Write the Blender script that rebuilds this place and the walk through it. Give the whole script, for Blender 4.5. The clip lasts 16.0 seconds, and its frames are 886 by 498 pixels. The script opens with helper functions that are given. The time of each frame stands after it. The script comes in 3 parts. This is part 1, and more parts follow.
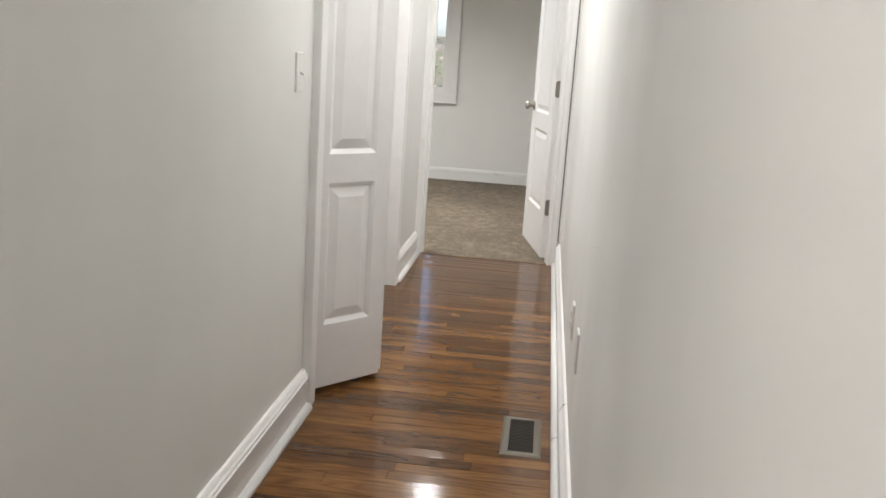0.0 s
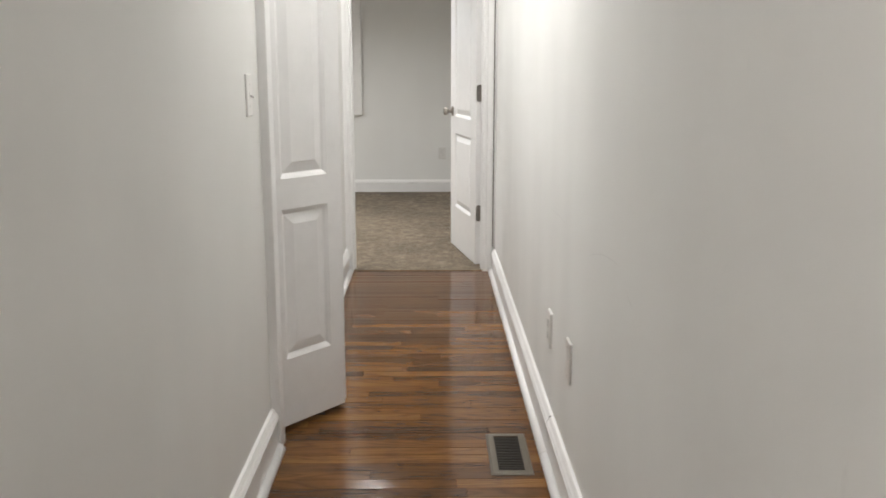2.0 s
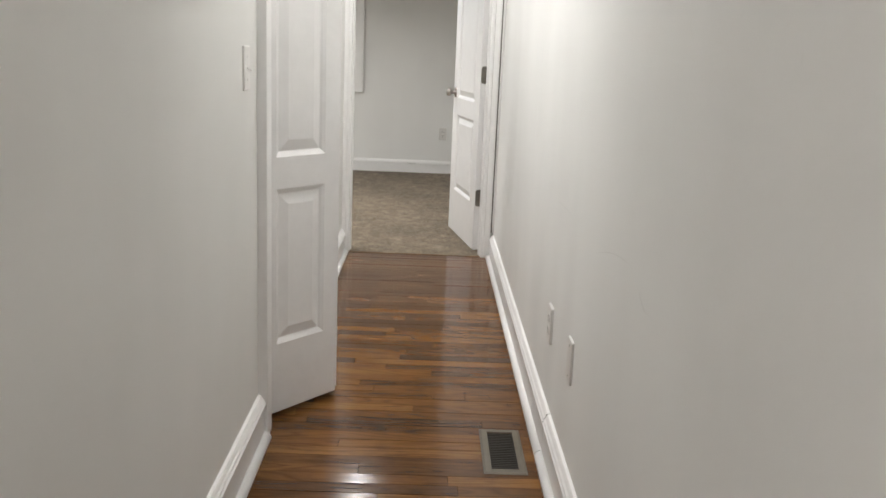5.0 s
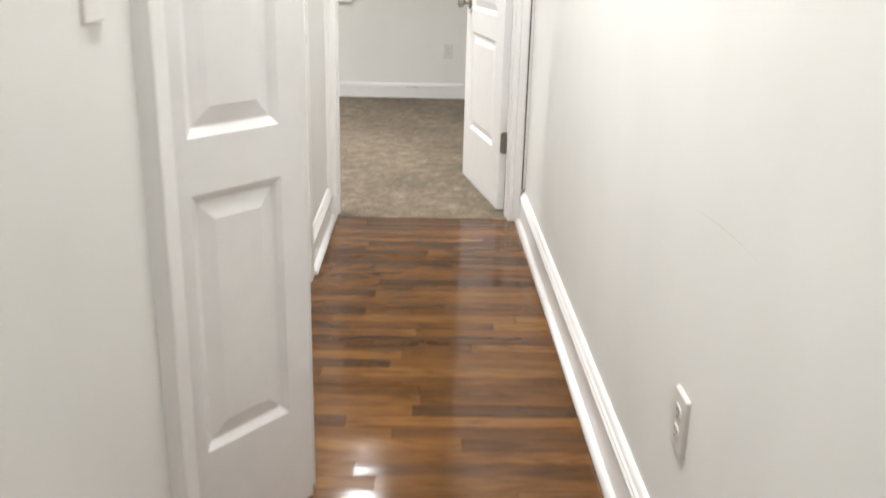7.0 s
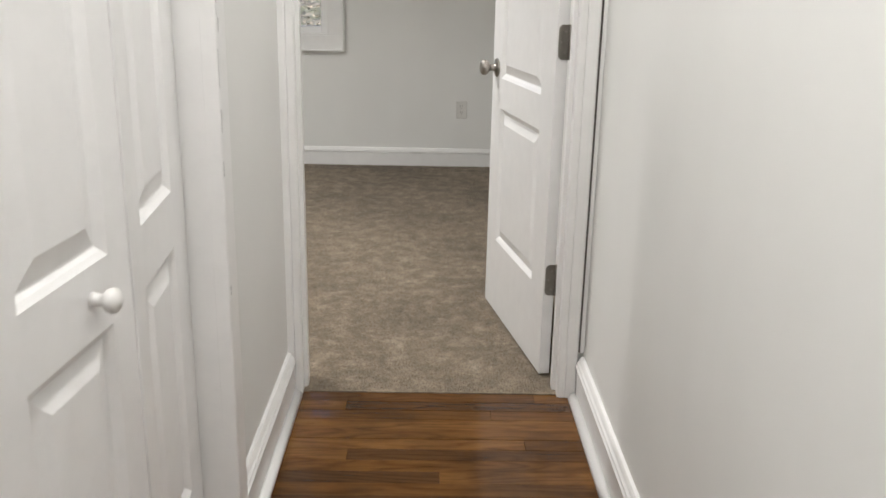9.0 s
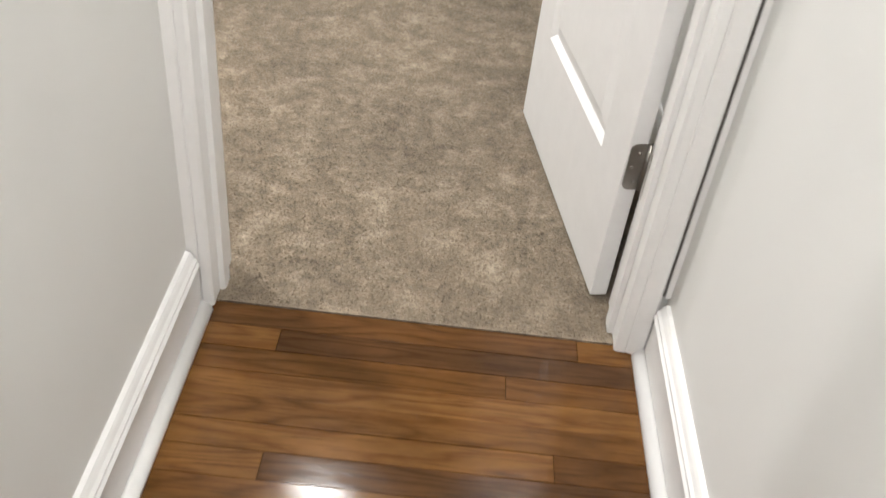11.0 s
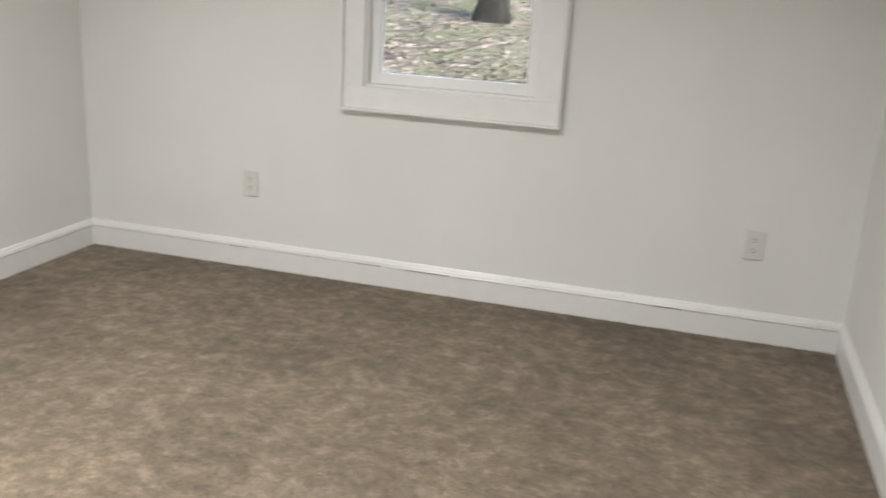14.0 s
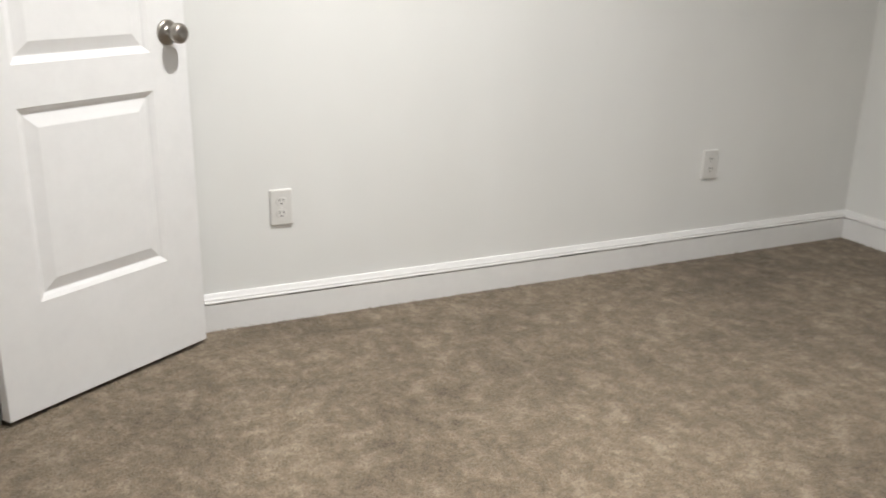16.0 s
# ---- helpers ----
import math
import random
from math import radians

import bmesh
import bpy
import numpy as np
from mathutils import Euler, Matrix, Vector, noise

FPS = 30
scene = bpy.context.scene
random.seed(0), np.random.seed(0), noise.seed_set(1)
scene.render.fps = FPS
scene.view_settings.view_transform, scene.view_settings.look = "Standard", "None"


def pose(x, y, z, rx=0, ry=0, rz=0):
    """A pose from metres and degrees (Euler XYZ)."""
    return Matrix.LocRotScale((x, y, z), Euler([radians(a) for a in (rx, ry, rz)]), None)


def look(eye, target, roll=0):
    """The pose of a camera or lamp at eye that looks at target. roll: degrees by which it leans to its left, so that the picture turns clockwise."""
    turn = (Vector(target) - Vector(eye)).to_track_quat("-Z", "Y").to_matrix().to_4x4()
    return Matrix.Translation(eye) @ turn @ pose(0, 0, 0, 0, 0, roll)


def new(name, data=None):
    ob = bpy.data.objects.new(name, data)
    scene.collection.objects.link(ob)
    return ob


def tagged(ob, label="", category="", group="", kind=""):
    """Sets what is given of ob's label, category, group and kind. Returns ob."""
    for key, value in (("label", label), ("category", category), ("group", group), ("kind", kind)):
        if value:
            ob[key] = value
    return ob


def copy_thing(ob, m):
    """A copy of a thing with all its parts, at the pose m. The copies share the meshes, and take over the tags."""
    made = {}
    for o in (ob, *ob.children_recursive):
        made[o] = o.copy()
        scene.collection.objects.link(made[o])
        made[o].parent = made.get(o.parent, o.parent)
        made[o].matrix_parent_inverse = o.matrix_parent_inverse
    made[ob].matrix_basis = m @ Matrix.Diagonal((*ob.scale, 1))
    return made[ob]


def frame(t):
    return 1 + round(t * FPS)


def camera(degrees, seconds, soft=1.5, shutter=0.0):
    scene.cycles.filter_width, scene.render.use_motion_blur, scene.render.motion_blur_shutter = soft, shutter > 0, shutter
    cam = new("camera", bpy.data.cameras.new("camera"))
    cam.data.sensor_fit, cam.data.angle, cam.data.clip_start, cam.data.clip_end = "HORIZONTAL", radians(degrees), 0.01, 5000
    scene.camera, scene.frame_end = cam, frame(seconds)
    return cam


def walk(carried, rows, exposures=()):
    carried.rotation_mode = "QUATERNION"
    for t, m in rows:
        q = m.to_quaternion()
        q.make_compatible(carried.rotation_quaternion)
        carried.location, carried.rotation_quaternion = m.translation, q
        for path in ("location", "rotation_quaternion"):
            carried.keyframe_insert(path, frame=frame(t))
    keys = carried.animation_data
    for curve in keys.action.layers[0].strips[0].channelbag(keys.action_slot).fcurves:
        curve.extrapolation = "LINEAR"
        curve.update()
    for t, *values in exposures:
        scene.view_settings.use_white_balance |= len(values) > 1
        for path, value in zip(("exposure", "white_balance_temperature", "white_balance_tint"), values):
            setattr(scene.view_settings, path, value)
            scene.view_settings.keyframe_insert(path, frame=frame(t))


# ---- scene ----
cam = camera(52.9, 16.0, 1.5, 0.4)
PATH = [
    (0, (-0.133, -5.36, 1.208), (-0.339, -3.416, 0.787), 3.8),
    (0.5, (-0.146, -5.354, 1.193), (-0.304, -3.408, 0.76), 2.7),
    (1, (-0.208, -5.275, 1.192), (-0.331, -3.325, 0.764), 1.5),
    (1.5, (-0.286, -5.221, 1.211), (-0.357, -3.263, 0.81), -0.1),
    (2, (-0.369, -5.252, 1.211), (-0.344, -3.292, 0.812), 0.0),
    (2.5, (-0.379, -5.26, 1.212), (-0.297, -3.298, 0.829), 9.3),
    (3, (-0.392, -5.271, 1.211), (-0.304, -3.304, 0.863), 15.2),
    (3.5, (-0.379, -5.284, 1.226), (-0.321, -3.315, 0.881), 6.1),
    (4, (-0.379, -5.274, 1.219), (-0.34, -3.307, 0.861), 0.9),
    (4.5, (-0.375, -5.257, 1.214), (-0.346, -3.294, 0.833), 1.8),
    (6.8, (-0.456, -4.045, 1.195), (-0.386, -2.164, 0.519), 3.7),
    (7, (-0.454, -3.899, 1.175), (-0.406, -2.003, 0.538), 1.4),
    (7.5, (-0.487, -3.475, 1.221), (-0.409, -1.564, 0.637), 1.0),
    (8, (-0.446, -3.129, 1.228), (-0.396, -1.21, 0.67), 2.4),
    (8.5, (-0.449, -2.799, 1.218), (-0.442, -0.88, 0.654), 1.6),
    (9, (-0.463, -2.477, 1.231), (-0.432, -0.564, 0.65), 1.2),
    (11.5, (-0.429, -0.905, 1.215), (-0.408, 0.596, -0.106), 7.6),
    (12, (-0.479, -0.655, 1.223), (-0.432, 0.94, 0.019), 3.4),
    (12.2, (-0.491, -0.624, 1.254), (-0.426, 1.132, 0.299), 2.5),
    (12.5, (-0.54, -0.475, 1.254), (-0.444, 1.348, 0.438), 3.2),
    (13, (-0.541, -0.316, 1.282), (-0.544, 1.582, 0.651), 4.6),
    (13.1, (-0.53, -0.267, 1.303), (-0.578, 1.638, 0.696), 3.9),
    (13.4, (-0.518, -0.195, 1.325), (-0.695, 1.721, 0.778), 4.5),
    (13.5, (-0.508, -0.113, 1.312), (-0.755, 1.795, 0.768), 4.2),
    (13.7, (-0.466, -0.07, 1.297), (-0.824, 1.821, 0.752), 3.8),
    (14, (-0.503, 0.041, 1.274), (-1.028, 1.886, 0.707), 3.1),
    (14.5, (-0.529, 0.161, 1.323), (-1.404, 1.839, 0.678), 1.9),
    (15, (-0.632, 0.216, 1.309), (-1.863, 1.636, 0.624), 2.8),
    (15.5, (-0.68, 0.22, 1.229), (-2.207, 1.324, 0.559), 4.4),
    (16, (-0.569, 0.343, 1.137), (-2.294, 1.144, 0.516), 1.0),
]
EXPOSURE = [(0, 1.92), (1, 2.08), (1.5, 1.95), (2.5, 1.76), (4.5, 1.73), (7, 2.25), (7.5, 1.86), (8, 1.81), (8.5, 1.67), (9, 1.67), (11.5, 2.45), (12, 2.75), (12.5, 2.12), (13, 2.05), (13.5, 1.90), (14, 2.0), (14.5, 1.96), (15, 2.02), (15.5, 1.90), (16, 1.74)]
walk(cam, [(t, look(eye, target, roll)) for t, eye, target, roll in PATH], EXPOSURE)

# ---- world, sun, lamps ----
world = bpy.data.worlds.new("world")
scene.world = world
world.use_nodes = True
wn = world.node_tree.nodes
sky = wn.new("ShaderNodeTexSky")
sky.sky_type, sky.sun_disc = "NISHITA", False
sky.air_density, sky.dust_density = 0.7, 3.0
sky.sun_elevation, sky.sun_rotation = radians(42), radians(115)
world.node_tree.links.new(sky.outputs[0], wn["Background"].inputs[0])
wn["Background"].inputs[1].default_value = 0.15
sun = bpy.data.lights.new("sun", "SUN")
sun.energy, sun.angle, sun.color = 1.35, radians(12), (1.0, 0.95, 0.87)
sun_ob = new("sun", sun)
sun_ob.matrix_world = look((math.sin(radians(115)) * 10, math.cos(radians(115)) * 10, 9.0), (0, 0, 0))

# the first is an unseen fill, added to brighten the walls by the doorway
HALL_FILL_AND_LAMP = ((-0.44, -0.55, 2.44), (-0.70, -5.45, 2.44))
# unseen main hall lamp, its strip length made up to soften the wall hot spot
STRIP = (-0.62, -2.12, 2.44)
ROOM_LAMPS = ((-0.84, 1.17, 2.44), (-2.15, 1.20, 2.44))
NEUTRAL, WARM = (1.0, 0.982, 0.958), (1.0, 0.945, 0.90)
for nm, at, watts, tint in (("hall_bulb", HALL_FILL_AND_LAMP[0], 2.5, NEUTRAL), ("hall_bulb", STRIP, 5.8, NEUTRAL), ("hall_bulb", HALL_FILL_AND_LAMP[1], 4.4, WARM),
                            ("room_bulb", ROOM_LAMPS[0], 4.4, NEUTRAL), ("room_bulb", ROOM_LAMPS[1], 12.4, NEUTRAL)):
    bulb = bpy.data.lights.new(nm, "AREA")
    bulb.shape = "RECTANGLE" if at is STRIP else "DISK"
    bulb.size, bulb.size_y = 0.12, 1.60
    bulb.energy, bulb.color, bulb.spread = watts, tint, radians(150 if nm == "hall_bulb" else 145)
    new(nm, bulb).location = (at[0], at[1], at[2] - (0.088 if at is STRIP else 0.026))


# ---- materials ----
def material(name):
    m = bpy.data.materials.new(name)
    m.use_nodes = True
    nt = m.node_tree
    return m, nt, nt.nodes["Principled BSDF"]


def node(nt, kind, **values):
    n = nt.nodes.new(kind)
    for key, value in values.items():
        n.inputs[key.replace("_", " ")].default_value = value
    return n


def coords(nt, scale=(1, 1, 1), source="Object"):
    tc = nt.nodes.new("ShaderNodeTexCoord")
    mp = nt.nodes.new("ShaderNodeMapping")
    mp.inputs["Scale"].default_value = scale
    nt.links.new(tc.outputs[source], mp.inputs[0])
    return mp.outputs[0]


def world_coords(nt, scale=(1, 1, 1)):
    g = nt.nodes.new("ShaderNodeNewGeometry")
    mp = nt.nodes.new("ShaderNodeMapping")
    mp.inputs["Scale"].default_value = scale
    nt.links.new(g.outputs["Position"], mp.inputs[0])
    return mp.outputs[0]


def noise_tex(nt, vec, scale, detail=4.0, rough=0.55):
    n = node(nt, "ShaderNodeTexNoise", Scale=scale, Detail=detail, Roughness=rough)
    nt.links.new(vec, n.inputs["Vector"])
    return n.outputs["Fac"]


def ramp(nt, fac, stops):
    r = nt.nodes.new("ShaderNodeValToRGB")
    while len(r.color_ramp.elements) < len(stops):
        r.color_ramp.elements.new(0.5)
    for e, (p, c) in zip(r.color_ramp.elements, stops):
        e.position, e.color = p, (*c, 1)
    nt.links.new(fac, r.inputs[0])
    return r.outputs[0]


def mix(nt, a, b, fac, blend="MIX"):
    m = nt.nodes.new("ShaderNodeMix")
    m.data_type, m.blend_type = "RGBA", blend
    for sock, v in ((m.inputs[0], fac), (m.inputs[6], a), (m.inputs[7], b)):
        if isinstance(v, (int, float)):
            sock.default_value = v
        elif isinstance(v, tuple):
            sock.default_value = (*v, 1)
        else:
            nt.links.new(v, sock)
    return m.outputs[2]


def bump(nt, bsdf, height, strength, distance, under=None):
    b = nt.nodes.new("ShaderNodeBump")
    b.inputs["Strength"].default_value = strength
    b.inputs["Distance"].default_value = distance
    nt.links.new(height, b.inputs["Height"])
    if under is not None:
        nt.links.new(under, b.inputs["Normal"])
    nt.links.new(b.outputs[0], bsdf.inputs["Normal"])
    return b.outputs[0]


def wall_paint(name, base, rough=0.80, mottled=0.025, wave=0.0):
    """Rolled emulsion: orange-peel relief, faint scuffs, uneven sheen and soft shade painted in bands."""
    m, nt, p = material(name)
    v = world_coords(nt)
    big = noise_tex(nt, v, 1.3, 3)
    lo = tuple(c * (1 - mottled) for c in base)
    hi = tuple(min(1, c * (1 + mottled)) for c in base)
    colour = ramp(nt, big, [(0.3, lo), (0.7, hi)])
    scuff = ramp(nt, noise_tex(nt, world_coords(nt, (1, 1, 0.35)), 9, 6, 0.7), [(0.70, (0, 0, 0)), (0.80, (1, 1, 1))])
    colour = mix(nt, colour, tuple(c * 0.93 for c in base), scuff)
    # soft tall bands of shade, multiplied into the paint colour
    shade_bands = ramp(nt, noise_tex(nt, world_coords(nt, (1, 1, 0.3)), 1.1, 4, 0.55), [(0.36, (0.955, 0.953, 0.950)), (0.60, (1, 1, 1))])
    colour = mix(nt, colour, shade_bands, 1.0, "MULTIPLY")
    nt.links.new(colour, p.inputs["Base Color"])
    sheen = nt.nodes.new("ShaderNodeMapRange")
    sheen.inputs["To Min"].default_value, sheen.inputs["To Max"].default_value = rough - 0.06, rough + 0.08
    nt.links.new(noise_tex(nt, v, 5, 4), sheen.inputs[0])
    nt.links.new(sheen.outputs[0], p.inputs["Roughness"])
    p.inputs["Specular IOR Level"].default_value = 0.2
    first = bump(nt, p, noise_tex(nt, v, 260, 3), 0.12, 0.001)
    second = bump(nt, p, noise_tex(nt, v, 2.2, 2), 0.25, 0.01, first)
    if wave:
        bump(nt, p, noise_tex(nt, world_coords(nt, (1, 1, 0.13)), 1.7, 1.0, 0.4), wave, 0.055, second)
    return m


def trim_paint(name, base, rough):
    """Semi-gloss enamel on wood with faint brush marks and dust."""
    m, nt, p = material(name)
    v = world_coords(nt)
    dust = noise_tex(nt, v, 14, 6, 0.7)
    colour = ramp(nt, dust, [(0.25, tuple(c * 0.95 for c in base)), (0.6, base)])
    nt.links.new(colour, p.inputs["Base Color"])
    p.inputs["Roughness"].default_value = rough
    bump(nt, p, noise_tex(nt, world_coords(nt, (1, 1, 0.3)), 160, 3), 0.012, 0.001)
    return m


def plain(name, base, rough, metal=0.0, grain=0.06, scale=40):
    m, nt, p = material(name)
    f = noise_tex(nt, coords(nt), scale, 5, 0.6)
    colour = ramp(nt, f, [(0.3, tuple(c * (1 - grain) for c in base)), (0.7, tuple(min(1, c * (1 + grain)) for c in base))])
    nt.links.new(colour, p.inputs["Base Color"])
    p.inputs["Roughness"].default_value, p.inputs["Metallic"].default_value = rough, metal
    return m


def oak(name, per_island=False):
    """Dark-stained, varnished oak strips, grain along x, each piece in its own tone."""
    m, nt, p = material(name)
    info = nt.nodes.new("ShaderNodeNewGeometry" if per_island else "ShaderNodeObjectInfo")
    rnd = info.outputs["Random Per Island" if per_island else "Random"]
    geo = nt.nodes.new("ShaderNodeNewGeometry")
    shift = nt.nodes.new("ShaderNodeVectorMath")
    shift.operation = "MULTIPLY_ADD"
    cx = nt.nodes.new("ShaderNodeCombineXYZ")
    for i in (0, 1, 2):
        nt.links.new(rnd, cx.inputs[i])
    shift.inputs[1].default_value = (37.0, 11.0, 23.0)
    nt.links.new(cx.outputs[0], shift.inputs[0])
    nt.links.new(geo.outputs["Position"], shift.inputs[2])
    mp = nt.nodes.new("ShaderNodeMapping")
    mp.inputs["Scale"].default_value = (2.0, 14.0, 8.0)
    nt.links.new(shift.outputs[0], mp.inputs[0])
    n1 = noise_tex(nt, mp.outputs[0], 1.6, 6, 0.6)
    mp2 = nt.nodes.new("ShaderNodeMapping")
    mp2.inputs["Scale"].default_value = (3.0, 62.0, 20.0)
    nt.links.new(shift.outputs[0], mp2.inputs[0])
    pores = noise_tex(nt, mp2.outputs[0], 2.5, 4, 0.7)
    mp3 = nt.nodes.new("ShaderNodeMapping")
    mp3.inputs["Scale"].default_value = (1.5, 11.0, 6.0)
    nt.links.new(shift.outputs[0], mp3.inputs[0])
    rings = nt.nodes.new("ShaderNodeMath")
    rings.operation = "MULTIPLY"
    rings.inputs[1].default_value = 11.0
    nt.links.new(noise_tex(nt, mp3.outputs[0], 1.0, 2, 0.4), rings.inputs[0])
    fract = nt.nodes.new("ShaderNodeMath")
    fract.operation = "FRACT"
    nt.links.new(rings.outputs[0], fract.inputs[0])
    tone = ramp(nt, rnd, [(0.0, (0.072, 0.035, 0.015)), (0.12, (0.098, 0.045, 0.0155)), (0.3, (0.122, 0.055, 0.016)), (0.65, (0.152, 0.070, 0.020)), (1.0, (0.205, 0.098, 0.029))])
    dark = mix(nt, tone, (0.58, 0.51, 0.45), ramp(nt, fract.outputs[0], [(0.0, (0.8, 0.8, 0.8)), (0.30, (0.15, 0.15, 0.15)), (0.7, (0.0, 0.0, 0.0)), (1.0, (0.7, 0.7, 0.7))]), "MULTIPLY")
    c2 = mix(nt, dark, (0.48, 0.44, 0.42), ramp(nt, pores, [(0.34, (0.6, 0.6, 0.6)), (0.48, (0, 0, 0))]), "MULTIPLY")
    c3 = mix(nt, c2, (1.35, 1.3, 1.2), ramp(nt, n1, [(0.4, (0, 0, 0)), (0.75, (0.7, 0.7, 0.7))]), "MULTIPLY")
    smudge = ramp(nt, noise_tex(nt, world_coords(nt, (0.8, 1.6, 1)), 2.9, 5, 0.65), [(0.37, (0.48, 0.45, 0.44)), (0.53, (1, 1, 1))])
    c4 = mix(nt, c3, smudge, 0.62, "MULTIPLY")
    nt.links.new(c4, p.inputs["Base Color"])
    r = nt.nodes.new("ShaderNodeMapRange")
    r.inputs["To Min"].default_value, r.inputs["To Max"].default_value = 0.08, 0.19
    nt.links.new(noise_tex(nt, world_coords(nt), 7, 4, 0.6), r.inputs[0])
    nt.links.new(r.outputs[0], p.inputs["Roughness"])
    p.inputs["Specular IOR Level"].default_value = 0.27
    first = bump(nt, p, pores, 0.15, 0.0004)
    bump(nt, p, noise_tex(nt, world_coords(nt, (3.0, 9, 1)), 4, 3), 0.4, 0.0012, first)
    return m


def carpet_pile(name):
    """Beige-brown cut pile with brushed light and dark patches."""
    m, nt, p = material(name)
    v = world_coords(nt)
    warp = nt.nodes.new("ShaderNodeTexNoise")
    warp.inputs["Scale"].default_value = 3.0
    nt.links.new(v, warp.inputs["Vector"])
    bent = nt.nodes.new("ShaderNodeMix")
    bent.data_type, bent.blend_type = "RGBA", "LINEAR_LIGHT"
    bent.inputs[0].default_value = 0.05
    nt.links.new(v, bent.inputs[6])
    nt.links.new(warp.outputs["Color"], bent.inputs[7])
    blot = noise_tex(nt, bent.outputs[2], 15.0, 8, 0.68)
    broad = noise_tex(nt, v, 2.1, 4, 0.6)
    fleck = noise_tex(nt, v, 150, 3, 0.7)
    c = ramp(nt, blot, [(0.36, (0.172, 0.136, 0.097)), (0.49, (0.212, 0.169, 0.121)), (0.56, (0.251, 0.203, 0.148)), (0.67, (0.322, 0.265, 0.199))])
    c = mix(nt, c, ramp(nt, fleck, [(0.3, (0.50, 0.48, 0.45)), (0.5, (1, 1, 1)), (0.72, (1.25, 1.25, 1.25))]), 0.65, "MULTIPLY")
    clump = noise_tex(nt, bent.outputs[2], 48, 4, 0.7)
    c = mix(nt, c, ramp(nt, clump, [(0.36, (0.80, 0.80, 0.80)), (0.52, (1.0, 1.0, 1.0)), (0.66, (1.18, 1.18, 1.18))]), 1.0, "MULTIPLY")
    c = mix(nt, c, ramp(nt, broad, [(0.36, (0.80, 0.80, 0.80)), (0.60, (1.10, 1.10, 1.10))]), 1.0, "MULTIPLY")
    nt.links.new(c, p.inputs["Base Color"])
    p.inputs["Roughness"].default_value = 0.95
    p.inputs["Specular IOR Level"].default_value = 0.15
    p.inputs["Sheen Weight"].default_value = 0.15
    first = bump(nt, p, noise_tex(nt, v, 240, 2), 0.6, 0.006)
    bump(nt, p, blot, 0.15, 0.02, first)
    return m


WALL = wall_paint("pale_grey_wall_paint", (0.760, 0.760, 0.742))
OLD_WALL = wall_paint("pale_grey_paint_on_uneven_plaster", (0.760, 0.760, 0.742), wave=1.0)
CEIL = wall_paint("white_ceiling_paint", (0.80, 0.79, 0.77), 0.8)
TRIM = trim_paint("white_trim_enamel", (0.80, 0.795, 0.785), 0.30)
DOOR = trim_paint("white_door_enamel", (0.79, 0.785, 0.78), 0.33)
OAK = oak("stained_oak_strip")
OAK_REST = oak("stained_oak_strip_rest", True)
SUBFLOOR = plain("subfloor_dark_wood", (0.03, 0.017, 0.010), 0.8)
CARPET = carpet_pile("beige_cut_pile")
NICKEL = plain("satin_nickel", (0.35, 0.325, 0.295), 0.33, 1.0, 0.05)
NICKEL_DULL = plain("dull_nickel", (0.36, 0.34, 0.32), 0.36, 1.0, 0.05)
PLASTIC = plain("white_plastic_plate", (0.745, 0.735, 0.715), 0.32, 0.0, 0.01)
PLATE = plain("greyed_white_plastic", (0.67, 0.66, 0.635), 0.34, 0.0, 0.02)
HINGE = plain("dull_bronze_grey", (0.29, 0.27, 0.245), 0.36, 0.9, 0.06)
SLOT = plain("dark_slot", (0.02, 0.02, 0.02), 0.6)
VENT = plain("bronze_grey_enamel", (0.115, 0.098, 0.072), 0.42, 0.25, 0.08)
VENT_DARK = plain("dark_bronze_enamel", (0.055, 0.046, 0.036), 0.5, 0.2, 0.08)
GAP = plain("open_joint_shadow_dust", (0.06, 0.05, 0.045), 0.9)
JOINT = plain("shaded_open_joint", (0.13, 0.115, 0.105), 0.9)
VINYL = plain("white_vinyl", (0.82, 0.82, 0.81), 0.35, 0.0, 0.02)


# ---- mesh helpers ----
def add_box(bm, x0, x1, y0, y1, z0, z1):
    vs = [bm.verts.new(c) for c in ((x0, y0, z0), (x1, y0, z0), (x1, y1, z0), (x0, y1, z0), (x0, y0, z1), (x1, y0, z1), (x1, y1, z1), (x0, y1, z1))]
    for f in ((0, 3, 2, 1), (4, 5, 6, 7), (0, 1, 5, 4), (1, 2, 6, 5), (2, 3, 7, 6), (3, 0, 4, 7)):
        bm.faces.new([vs[i] for i in f])


def boxes(*items):
    bm = bmesh.new()
    for it in items:
        add_box(bm, *it)
    return bm


def soft_box(x0, x1, y0, y1, z0, z1, r=0.002, segments=2):
    bm = boxes((x0, x1, y0, y1, z0, z1))
    bmesh.ops.bevel(bm, geom=bm.edges[:], offset=r, segments=segments, profile=0.5, affect="EDGES")
    return bm


def lathe(profile, steps=28):
    """Turns (radius, height) pairs round the z axis."""
    bm = bmesh.new()
    rings = []
    for r, h in profile:
        if r < 1e-6:
            rings.append([bm.verts.new((0, 0, h))])
        else:
            rings.append([bm.verts.new((r * math.cos(2 * math.pi * i / steps), r * math.sin(2 * math.pi * i / steps), h)) for i in range(steps)])
    for a, b in zip(rings, rings[1:]):
        for i in range(steps):
            j = (i + 1) % steps
            if len(a) == 1 and len(b) > 1:
                bm.faces.new((a[0], b[i], b[j]))
            elif len(b) == 1 and len(a) > 1:
                bm.faces.new((a[i], a[j], b[0]))
            elif len(a) > 1:
                bm.faces.new((a[i], a[j], b[j], b[i]))
    for f in bm.faces:
        f.smooth = True
    return bm


